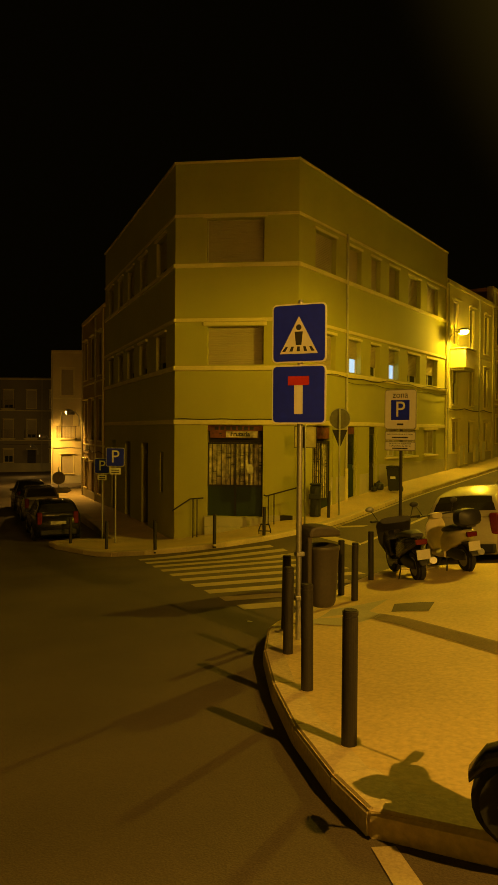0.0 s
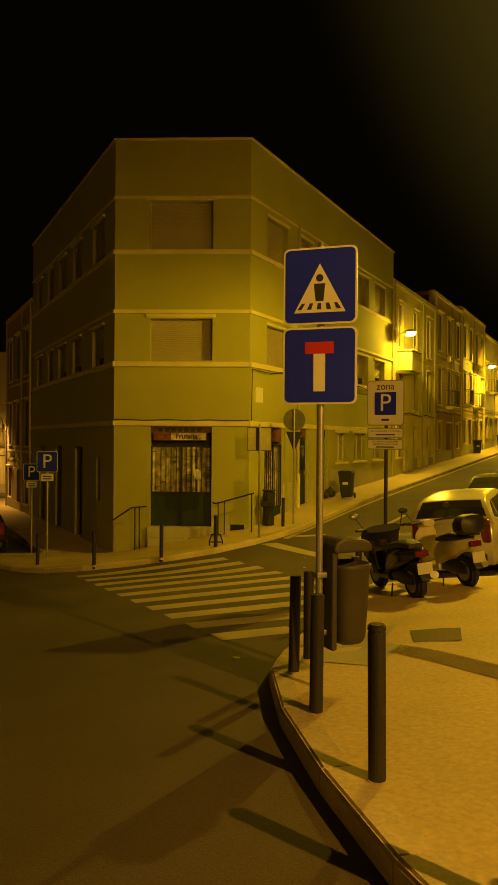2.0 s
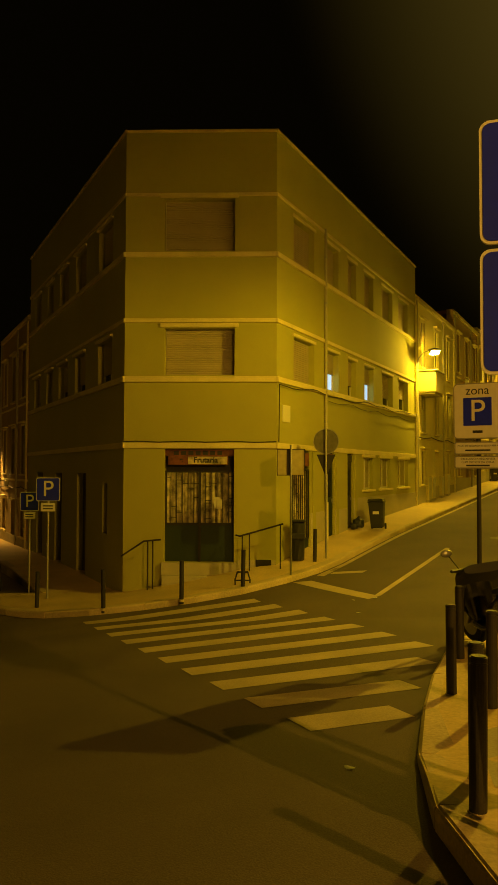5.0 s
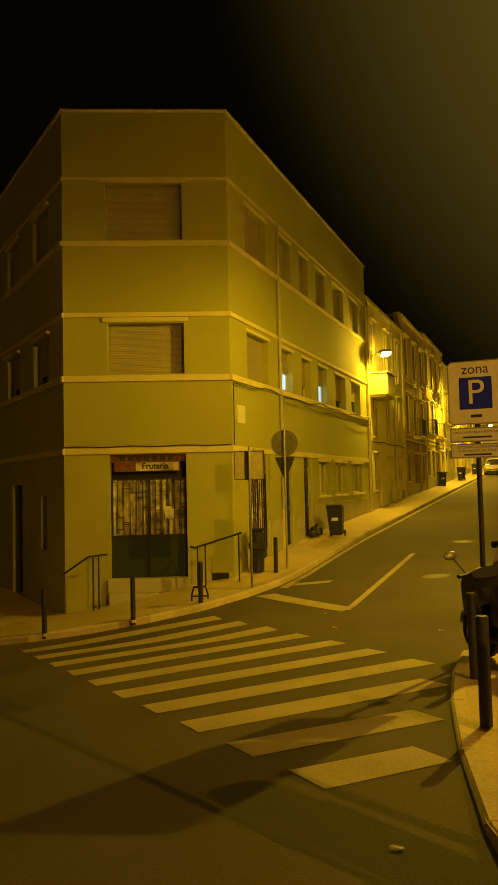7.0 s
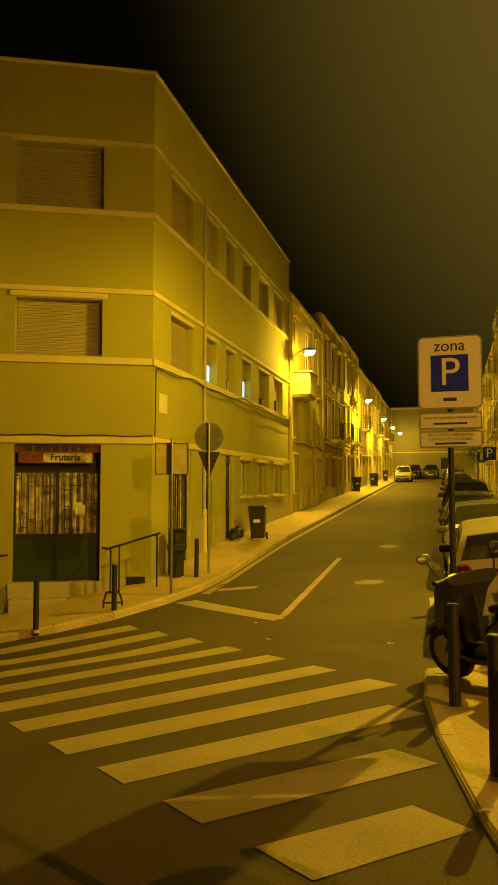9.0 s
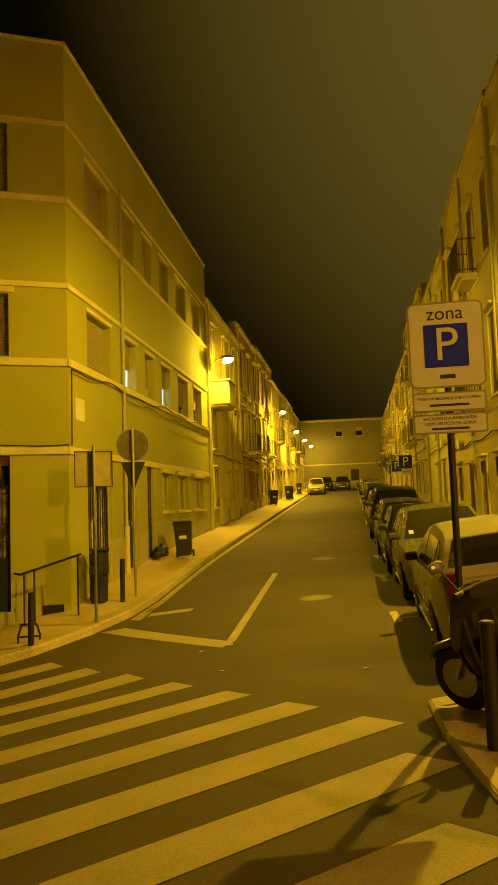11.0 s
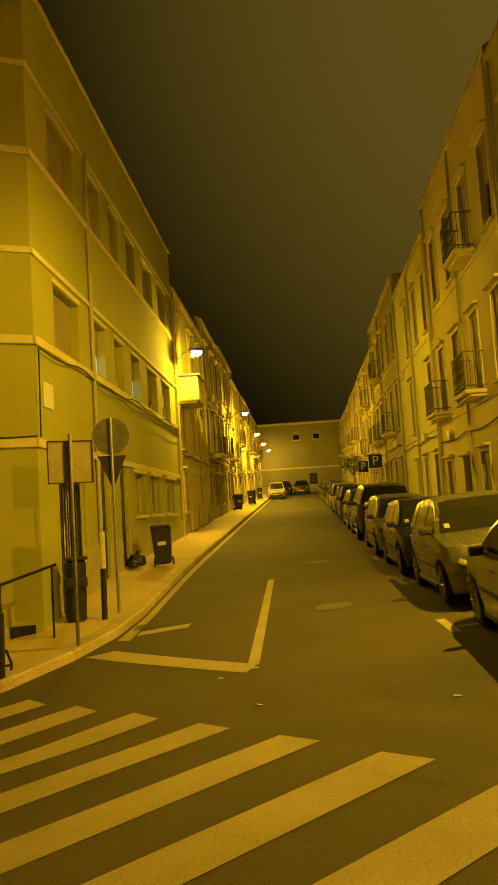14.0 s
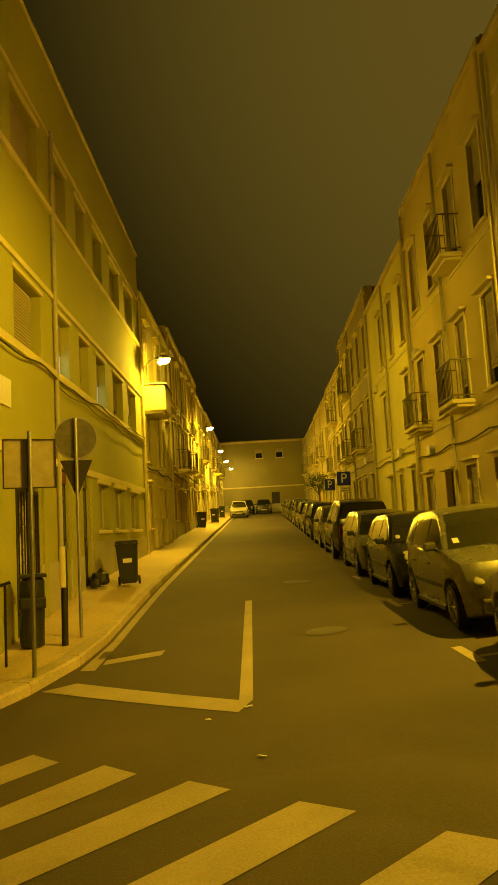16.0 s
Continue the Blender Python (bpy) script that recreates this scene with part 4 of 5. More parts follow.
def grille_door(parent, u0, u1, z0, z1, panel_top, glass_top, bars, cloth=True, recess=0.12):
    """A sheet-metal door with a barred upper half before pale sheeting, and a printed board over it."""
    d = part("door", boxes((u0, u1, recess + 0.06, recess + 0.10, z0, panel_top)), GREENMETAL, parent, "dark green sheet-metal grille door")
    bm = bmesh.new()
    for a, b, c, e in ((u0, u0 + 0.05, panel_top, glass_top), (u1 - 0.05, u1, panel_top, glass_top), ((u0 + u1) / 2 - 0.035, (u0 + u1) / 2 + 0.035, z0, glass_top), (u0 + 0.05, u1 - 0.05, glass_top - 0.05, glass_top), (u0 + 0.05, u1 - 0.05, panel_top - 0.03, panel_top + 0.03)):
        box(bm, a, b, recess + 0.03, recess + 0.058, c, e)
    part("frame", bm, DARKMETAL, d)
    for k in range(1, bars):
        u = u0 + (u1 - u0) * k / bars
        part("bar", boxes((u - 0.009, u + 0.009, recess + 0.035, recess + 0.055, panel_top, glass_top)), DARKMETAL, d)
    rnd = random.Random(int(u0 * 100))
    for k in range(bars * 2):
        c = rnd.randrange(bars)
        z = panel_top + 0.12 + rnd.random() * (glass_top - panel_top - 0.25)
        part("crossbar", boxes((u0 + (u1 - u0) * c / bars + 0.01, u0 + (u1 - u0) * (c + 1) / bars - 0.01, recess + 0.037, recess + 0.053, z, z + 0.016)), DARKMETAL, d)
    if cloth:
        bm = bmesh.new()
        n = 60
        for i in range(n):
            a, b = u0 + (u1 - u0) * i / n, u0 + (u1 - u0) * (i + 1) / n
            ya, yb = (recess + 0.16 + 0.035 * noise.noise((q * 9, 0.3, 0)) + 0.02 * math.sin(q * 38) for q in (a, b))
            bm.faces.new([bm.verts.new(p) for p in ((a, ya, panel_top), (b, yb, panel_top), (b, yb, glass_top), (a, ya, glass_top))])
        bmesh.ops.remove_doubles(bm, verts=bm.verts[:], dist=0.0005)
        part("sheeting", bm, CURTAIN, d)
    part("back_board", boxes((u0, u1, recess + 0.24, recess + 0.26, z0, z1)), DARKMETAL, d)
    return d


d = grille_door(chamfer, 1.069, 2.883, -0.419, 2.511, 0.56, 1.95, 12)
s = part("shop_board", boxes((1.16, 2.72, 0.05, 0.09, 2.10, 2.33), bev=0.006), POSTER, d, "faded red shop board with a name")
part("pale_field", boxes((1.68, 2.7, 0.040, 0.049, 2.12, 2.315)), CURTAIN, s)
letters("Frutaria", 0.2, s, 2.14, 2.225, 0.036, bold=0.006)
letters("e", 0.2, s, 1.5, 2.225, 0.036, bold=0.006)
part("dark_board", boxes((1.075, 2.877, 0.10, 0.16, 2.33, 2.505)), POSTER, d)
for k in range(7):
    part("text_bar", boxes((1.3 + k * 0.19, 1.43 + k * 0.19, 0.092, 0.102, 2.36, 2.47)), INK, d)
part("paper_notice", boxes((2.36, 2.50, 0.128, 0.134, 0.98, 1.26)), SIGNWHITE, d)
part("lock_plate", boxes((2.42, 2.56, 0.12, 0.15, 0.95, 1.2), bev=0.01), FRAME, d)
part("threshold", boxes((1.0, 2.95, -0.10, 0.34, -0.75, -0.42), bev=0.015), PLINTH, chamfer)
part("step", boxes((1.05, 2.2, -0.30, -0.102, -1.5, -0.74), bev=0.02), PLINTH, chamfer)
part("wall_plinth", boxes((2.96, 3.97, -0.02, 0.05, -1.5, -0.35)), PLINTH, chamfer)
part("dark_patch", boxes((3.45, 3.85, -0.035, -0.021, -0.62, -0.34)), DARKMETAL, chamfer)

d = grille_door(street_side, 1.023, 2.232, -0.6, 2.511, 0.05, 2.0, 8, recess=-0.04)
part("shop_board", boxes((1.05, 2.2, -0.02, 0.03, 2.08, 2.46), bev=0.006), POSTER, d, "faded red shop board")
for u0, u1, m in ((3.674, 4.325, GREENMETAL), (5.58, 6.138, DARKMETAL)):
    d = part("door", boxes((u0, u1, 0.06, 0.11, -0.6, 2.511)), m, street_side, "narrow dark house door")
    part("fanlight", boxes((u0 + 0.04, u1 - 0.04, 0.03, 0.059, 2.24, 2.48), bev=0.006), POSTER if u0 < 5 else PANE, d)
    part("door_panel", boxes((u0 + 0.1, u1 - 0.1, 0.045, 0.06, 0.3, 1.0), bev=0.006), m, d)
    part("door_light", boxes((u0 + 0.12, u1 - 0.12, 0.05, 0.06, 1.15, 2.2)), PANE, d)
    part("handle", boxes((u1 - 0.1, u1 - 0.07, 0.01, 0.06, 0.95, 1.1)), GALV, d)
for u0, u1 in ((2.35, 3.6), (4.4, 5.5), (6.2, 14.55)):
    part("wall_plinth", boxes((u0, u1, -0.03, 0.05, -1.5, 0.75 if u0 < 6 else 1.05), bev=0.01), PLINTH, street_side)
for u in (2.45, 4.42, 6.25):
    part("pilaster", boxes((u, u + 0.22, -0.05, 0.02, -1.0, 2.5), bev=0.012), RENDER, street_side)
for u0, u1 in ((7.1, 8.45), (9.05, 10.75), (11.5, 13.35)):
    part("sill", boxes((u0, u1, -0.08, 0.1, 1.23, 1.31), bev=0.012), TRIM, street_side)
    part("lintel", boxes((u0, u1, -0.07, 0.02, 2.425, 2.525), bev=0.012), TRIM, street_side)
part("wall_plaque", boxes((0.35, 0.85, -0.025, -0.002, 3.25, 3.7), bev=0.008), SIGNWHITE, street_side)
bm = tube(bmesh.new(), [(3.46, -0.06, 9.3), (3.46, -0.06, 1.0)], 0.045, seg=12)
part("drainpipe", bm, PLINTH, street_side)
part("pipe_sleeve", cyl(bmesh.new(), (3.46, -0.07, -0.6), (3.46, -0.07, 1.02), 0.062, seg=14), TRIM, street_side)
for z in (8.4, 7.0, 5.2, 3.4, 1.9):
    part("pipe_clip", cyl(bmesh.new(), (3.46, -0.06, z), (3.46, -0.06, z + 0.05), 0.055, seg=12), GALV, street_side)
CABLE = mat("black_cable", (0.02, 0.02, 0.018), 0.6, vary=0.1, bump=0.0)
pts = [(u, -0.075 - 0.02 * math.sin(u), 4.2 - 0.07 * math.sin(u * 1.9) * math.sin(u * 0.7) + 0.012 * u) for u in np.linspace(0.02, 14.5, 34)]
part("cable", tube(bmesh.new(), [(0.02, -0.06, 2.70)] + pts, 0.014, seg=6), CABLE, street_side)
part("cable", tube(bmesh.new(), [(u, -0.09, 4.14 - 0.10 * abs(math.sin(u * 1.1))) for u in np.linspace(3.5, 14.5, 24)], 0.009, seg=5), CABLE, street_side)
part("cable", tube(bmesh.new(), [(u, -0.065, 2.70 + 0.012 * math.sin(u * 5)) for u in np.linspace(0.0, 3.98, 14)], 0.014, seg=6), CABLE, chamfer)
for u0, u1, z in ((1.051, 2.883, 5.673), (1.023, 2.883, 9.114)):
    part("shutter_box", boxes((u0 - 0.12, u1 + 0.1, -0.05, 0.02, z + 0.02, z + 0.14), bev=0.015), TRIM, chamfer)
for u0, u1 in ROW_R:
    for z in (5.627, 8.947):
        part("lintel", boxes((u0 - 0.08, u1 + 0.08, -0.04, 0.02, z + 0.015, z + 0.1), bev=0.012), TRIM, street_side)
for a, b in ((1.86, 2.976), (5.115, 6.231), (8.37, 9.486)):
    part("door", boxes((a, b, 0.2, 0.25, -1.86, 1.86)), DARKMETAL, dark_side, "closed dark garage door")
part("pane", boxes((11.346, 11.811, 0.15, 0.16, 0.186, 1.581)), PANE, dark_side)


def handrail(name, base, pts, posts, label):
    t = thing(name, base, label, "handrail", "handrails by the shop")
    part("rail", tube(bmesh.new(), pts, 0.022, seg=10), DARKMETAL, t)
    for x, y, z0, z1 in posts:
        part("post", cyl(bmesh.new(), (x, y, z0), (x, y, z1), 0.018, seg=10), DARKMETAL, t)
    return t


cm = facing(-14.238, 19.13, 3.88, 1.81)
handrail("handrail", cm, [(2.95, -0.12, 0.30), (3.05, -0.45, 0.30), (4.15, -0.5, 0.62)], [(3.12, -0.45, -0.95, 0.32), (3.3, -0.45, -0.95, 0.38), (4.08, -0.49, -0.75, 0.60)], "dark tubular handrail rising beside the shop door")
handrail("handrail", cm, [(0.05, -0.45, -0.22), (0.62, -0.45, 0.16), (1.05, -0.42, 0.20)], [(0.72, -0.45, -1.25, 0.17), (0.85, -0.45, -1.25, 0.18)], "dark tubular handrail sloping down from the shop door")

t = thing("bike_hoop", pose(-10.55, 18.75, road_z(-10.55, 18.75) + far_up(-10.55, 18.75), 0, 0, 25) @ Matrix.Diagonal((0.7, 0.7, 0.85, 1)), "low dark steel hoop beside the bollard", "bike hoop")
part("hoop", tube(bmesh.new(), [(-0.24, 0, -0.05), (-0.25, 0, 0.12), (-0.17, 0, 0.33), (0.17, 0, 0.33), (0.25, 0, 0.12), (0.24, 0, -0.05)], 0.025, seg=8), DARKMETAL, t)
part("crossbar", tube(bmesh.new(), [(-0.25, 0, 0.1), (0.25, 0, 0.1)], 0.02, seg=8), DARKMETAL, t)
part("drainpipe", tube(bmesh.new(), [(14.45, -0.06, 9.2), (14.45, -0.06, 0.2)], 0.05, seg=12), TRIM, street_side)

# bay box on the next house
b = thing("bay_box", facing(-10.65, 35.9, 0, 1), "pale rendered enclosed balcony jutting over the pavement", "balcony")
part("bay", boxes((0.0, 1.7, -0.80, -0.005, 5.42, 6.36), bev=0.05), TRIM, b)
part("cap", boxes((-0.04, 1.74, -0.85, -0.006, 6.365, 6.42), bev=0.015), PLINTH, b)
part("soffit", boxes((0.06, 1.64, -0.72, -0.006, 5.34, 5.415), bev=0.01), PLINTH, b)


# ---- cars ----
def paint(name, c, rough=0.28, metal=0.2):
    return mat(name, c, rough, metal=metal, vary=0.08, fine=20, coarse=1.5, bump=0.0, spec=0.6)


TYRE = mat("tyre_rubber", (0.018, 0.018, 0.017), 0.85, vary=0.2, bump=0.1)
RIM = mat("wheel_rim", (0.30, 0.30, 0.29), 0.4, metal=0.7, vary=0.2, bump=0.0)
BLACKTRIM = mat("black_plastic", (0.02, 0.02, 0.02), 0.5, vary=0.15, bump=0.05)
CARGLASS = glass("car_glass", (0.028, 0.027, 0.014), 0.05)
HEAD = mat("headlamp_glass", (0.62, 0.58, 0.42), 0.12, metal=0.3, vary=0.2, bump=0.0)
TAIL = mat("tail_lamp", (0.13, 0.008, 0.006), 0.2, vary=0.2, bump=0.0)
PLATE = mat("plate_blank", (0.6, 0.58, 0.5), 0.5, vary=0.1, bump=0.0)


def smooth_part(ob, angle=35):
    for p in ob.data.polygons:
        p.use_smooth = True
    ob.data.set_sharp_from_angle(angle=radians(angle))
    return ob


def car(m, colour, label, L=3.85, W=1.67, H=1.50, wb=2.45, hood=0.82, belt=0.92, suv=0.0, estate=False, large_lamps=False, sticker=False):
    """A small car, nose along +x, its middle over the origin."""
    t = thing("car", m, label, "car", "parked cars")
    f, r = L / 2, -L / 2
    fa, ra = wb / 2 + 0.03, -wb / 2 + 0.03
    wr = 0.30 + suv * 0.05
    clear = 0.19 + suv * 0.06
    arch = wr + 0.055

    def arc(cx):
        return [(cx + arch * math.cos(a), wr + arch * math.sin(a)) for a in (radians(q) for q in range(-18, 199, 18)) if wr + arch * math.sin(a) > clear]

    base = f - 0.95 if not suv else f - 1.05
    low = [(r + 0.10, clear)] + arc(ra)[::-1] + arc(fa)[::-1] + [(f - 0.10, clear)]
    top = [(f - 0.01, 0.36), (f, 0.52), (f - 0.05, 0.66), (f - 0.22, hood - 0.06), (f - 0.5, hood), (base, belt + 0.02), (0.0, belt), (r + 0.35, belt + 0.05), (r + 0.10, belt + 0.03), (r + 0.03, 0.72), (r, 0.52), (r + 0.02, 0.34)]
    bm = prism(bmesh.new(), low + top, -W / 2, W / 2)
    for k in range(1, 14):
        bmesh.ops.bisect_plane(bm, geom=bm.verts[:] + bm.edges[:] + bm.faces[:], plane_co=(r + L * k / 14, 0, 0), plane_no=(1, 0, 0))
    for z in (0.42, 0.62, 0.78):
        bmesh.ops.bisect_plane(bm, geom=bm.verts[:] + bm.edges[:] + bm.faces[:], plane_co=(0, 0, z), plane_no=(0, 0, 1))
    for y in (-0.35, 0, 0.35):
        bmesh.ops.bisect_plane(bm, geom=bm.verts[:] + bm.edges[:] + bm.faces[:], plane_co=(0, y * W, 0), plane_no=(0, 1, 0))

    def hull(x, y, z):
        e = abs(2 * x / L)
        k = 1 - 0.14 * max(0, e - 0.55) ** 2 / 0.2025 - 0.05 * max(0, 0.45 - z) / 0.3 - 0.05 * max(0, z - 0.70) / 0.3
        bow = 0.12 * (2 * y / W) ** 2 * max(0, e - 0.8) / 0.2
        return x - math.copysign(bow, x), y * k, z

    for v in bm.verts:
        v.co = Vector(hull(*v.co))
    bmesh.ops.bevel(bm, geom=[e for e in bm.edges if e.calc_face_angle(0) > radians(50) and e.calc_length() > 0.02], offset=0.03, segments=2, affect="EDGES", profile=0.5)
    body = smooth_part(part("body", bm, colour, t))

    rear_top = r + (0.42 if not estate else 0.30)
    front_top = base - 0.75
    roofline = [(base + 0.02, belt - 0.02), (base - 0.38, belt + (H - belt) * 0.55), (front_top, H - 0.06), (front_top - 0.35, H - 0.01), (-0.35, H), (rear_top + 0.35, H - 0.03), (rear_top, H - 0.09), (rear_top - 0.13, belt + (H - belt) * 0.55), (rear_top - 0.26, belt + 0.02)]
    bm = prism(bmesh.new(), roofline[::-1], -W / 2, W / 2)
    for y in (-0.4, -0.2, 0, 0.2, 0.4):
        bmesh.ops.bisect_plane(bm, geom=bm.verts[:] + bm.edges[:] + bm.faces[:], plane_co=(0, y * W, 0), plane_no=(0, 1, 0))

    def cabin(x, y, z, out=0.0):
        k = 0.92 - 0.24 * (z - belt) / (H - belt)
        crown = 0.03 * (1 - (2 * y / W) ** 2) * max(0, (z - belt) / (H - belt))
        return x, y * k + math.copysign(out, y), z + crown

    for v in bm.verts:
        v.co = Vector(cabin(*v.co))
    bmesh.ops.bevel(bm, geom=[e for e in bm.edges if e.calc_face_angle(0) > radians(40) and e.calc_length() > 0.05], offset=0.025, segments=2, affect="EDGES", profile=0.5)
    smooth_part(part("roof", bm, colour, t))

    def across(p, q, name, mat_, off, wide=0.84):
        """A pane between two points of the roof line, over most of the width."""
        (x0, z0), (x1, z1) = p, q
        n = Vector((z1 - z0, 0, -(x1 - x0))).normalized()
        if n.z < 0:
            n = -n
        bm = bmesh.new()
        rows = []
        for x, z in ((x0, z0), (x1, z1)):
            rows.append([Vector(cabin(x, y * W * wide / 2, z)) + n * off for y in np.linspace(-1, 1, 7)])
        vs = [[bm.verts.new(c) for c in rr_] for rr_ in rows]
        for i in range(6):
            bm.faces.new((vs[0][i], vs[0][i + 1], vs[1][i + 1], vs[1][i]))
        g = bmesh.ops.extrude_face_region(bm, geom=bm.faces[:])
        for v in g["geom"]:
            if isinstance(v, bmesh.types.BMVert):
                v.co -= n * 0.02
        bmesh.ops.recalc_face_normals(bm, faces=bm.faces[:])
        return part(name, bm, mat_, t)

    def mix(a, b, k):
        return a[0] + (b[0] - a[0]) * k, a[1] + (b[1] - a[1]) * k

    across(mix(roofline[0], roofline[1], 0.12), roofline[1], "windscreen", CARGLASS, 0.012, 0.9)
    across(roofline[1], mix(roofline[1], roofline[2], 0.86), "windscreen", CARGLASS, 0.012, 0.88)
    across(mix(roofline[6], roofline[7], 0.15), roofline[7], "rear_window", CARGLASS, 0.012, 0.86)
    across(roofline[7], mix(roofline[7], roofline[8], 0.55), "rear_window", CARGLASS, 0.012, 0.88)
    zt, zb = H - 0.13, belt + 0.05
    mid = -0.12
    sides = [[(base - 0.12, zb), (mid + 0.05, zb), (mid + 0.05, zt + 0.02), (front_top + 0.02, zt), (base - 0.46, belt + (H - belt) * 0.5)],
             [(mid - 0.05, zb), (ra + 0.10, zb), (rear_top + 0.42, zt), (mid - 0.05, zt + 0.02)], [(ra + 0.02, zb), (rear_top + 0.02, zb + 0.06), (rear_top + 0.20, zt - 0.06), (rear_top + 0.34, zt)]]
    for sgn in (-1, 1):
        for poly in sides:
            bm = bmesh.new()
            vs = [bm.verts.new(cabin(x, sgn * W / 2, z, 0.006)) for x, z in poly]
            fc = bm.faces.new(vs)
            g = bmesh.ops.extrude_face_region(bm, geom=[fc])
            for v in g["geom"]:
                if isinstance(v, bmesh.types.BMVert):
                    v.co.y -= sgn * 0.02
            bmesh.ops.recalc_face_normals(bm, faces=bm.faces[:])
            part("side_window", bm, CARGLASS, t)
        for cx in (fa, ra):
            wy = sgn * (W / 2 - 0.10)
            bm = cyl(bmesh.new(), (cx, wy - 0.09, wr), (cx, wy + 0.09, wr), wr, seg=28)
            bmesh.ops.bevel(bm, geom=[e for e in bm.edges if e.calc_face_angle(0) > 1], offset=0.03, segments=2, affect="EDGES")
            w = part("wheel", bm, TYRE, t)
            oy = wy + sgn * 0.088
            bm = cyl(bmesh.new(), (cx, oy - 0.01, wr), (cx, oy + 0.012, wr), wr * 0.68, seg=24)
            for k in range(7):
                a = math.tau * k / 7
                cyl(bm, (cx + 0.05 * math.cos(a), oy + sgn * 0.015, wr + 0.05 * math.sin(a)), (cx + wr * 0.62 * math.cos(a), oy + sgn * 0.008, wr + wr * 0.62 * math.sin(a)), 0.018, seg=6)
            part("rim", bm, RIM, w)
        bm = boxes((-0.05, 0.07, 0, 0.17, 0, 0.12), bev=0.03)
        mr = part("mirror", bm, colour if large_lamps else BLACKTRIM, t)
        mr.location = (base - 0.40, sgn * (W / 2 - 0.07) - (0.0 if sgn > 0 else 0.17), belt + 0.0)
        for cx in (0.15, -0.75):
            part("door_handle", boxes((cx - 0.09, cx + 0.07, sgn * W / 2 * 0.985 - 0.012, sgn * W / 2 * 0.985 + 0.012, 0.775, 0.80), bev=0.008), BLACKTRIM, t)
        part("side_strip", boxes((ra + arch + 0.03, fa - arch - 0.03, sgn * (W / 2 - 0.004) - 0.012, sgn * (W / 2 - 0.004) + 0.012, 0.50, 0.56), bev=0.006), BLACKTRIM, t)
        part("fog_light", cyl(bmesh.new(), (f - 0.14, sgn * W * 0.33, 0.37), (f - 0.035, sgn * W * 0.33, 0.37), 0.045, seg=14), HEAD, t)
        s_, up_ = (1.55, 0.055) if large_lamps else (1.0, 0.0)
        x, y, z = hull(f - 0.16 - up_ * 2.2, sgn * W * 0.365, 0.66 + up_)
        bm = bmesh.new()
        bmesh.ops.create_uvsphere(bm, u_segments=16, v_segments=10, radius=1)
        for v in bm.verts:
            v.co = Vector((x - 0.075 + v.co.x * 0.19 * s_, y - sgn * 0.01 + v.co.y * 0.13 * (s_ + 1) / 2, z + 0.022 + v.co.z * 0.095 - v.co.x * 0.09 * s_))
        smooth_part(part("headlight", bm, HEAD, t))
        x, y, z = hull(r + 0.07, sgn * W * 0.42, 0.82)
        part("tail_light", boxes((x - 0.055, x + 0.10, y - 0.085, y + 0.085, 0.60, 1.02), bev=0.03), TAIL, t)
    for name, x0, x1 in (("front_bumper", f - 0.20, f - 0.02), ("rear_bumper", r + 0.01, r + 0.16)):
        part(name, boxes((x0 + (0.03 if x0 > 0 else -0.03), x1 + (0.03 if x0 > 0 else -0.03), -W * 0.36, W * 0.36, 0.24, 0.42), bev=0.03), colour if large_lamps else BLACKTRIM, t)
    part("number_plate", boxes((r - 0.028, r - 0.018, -0.26, 0.26, 0.60, 0.71)), PLATE, t)
    part("number_plate", boxes((f + 0.012, f + 0.022, -0.26, 0.26, 0.38, 0.49)), PLATE, t)
    part("grille", boxes((f - 0.06, f + 0.008, -0.38, 0.38, 0.52, 0.60), bev=0.01), BLACKTRIM, t)
    if sticker:
        p0, p1 = mix(roofline[0], roofline[1], 0.30), mix(roofline[0], roofline[1], 0.48)
        st = across(p0, p1, "windscreen_sticker", PLATE, 0.016, 0.055)
        st.location.y = -W * 0.33
    for sgn in (-1, 1):
        part("sill", boxes((ra + arch + 0.02, fa - arch - 0.02, sgn * (W / 2 - 0.03) - 0.03, sgn * (W / 2 - 0.03) + 0.03, 0.2, 0.27), bev=0.015), BLACKTRIM, t)
        part("waist_trim", boxes((ra + 0.1, base - 0.25, sgn * W * 0.462 - 0.008, sgn * W * 0.462 + 0.008, belt + 0.012, belt + 0.032), bev=0.005), GALV if large_lamps else BLACKTRIM, t)
    part("underbody", boxes((r + 0.3, f - 0.3, -W * 0.38, W * 0.38, 0.16, 0.4)), BLACKTRIM, t)
    return t


def on_road(x, y, dx, dy):
    """The pose of a car standing on the sloping road with its nose along (dx, dy)."""
    k = math.hypot(dx, dy)
    dx, dy = dx / k, dy / k
    fwd = Vector((dx, dy, (road_z(x + dx, y + dy) - road_z(x - dx, y - dy)) / 2)).normalized()
    left = Vector((-dy, dx, (road_z(x - dy, y + dx) - road_z(x + dy, y - dx)) / 2))
    up = fwd.cross(left).normalized()
    left = up.cross(fwd)
    return Matrix(((fwd.x, left.x, up.x, x), (fwd.y, left.y, up.y, y), (fwd.z, left.z, up.z, road_z(x, y)), (0, 0, 0, 1)))


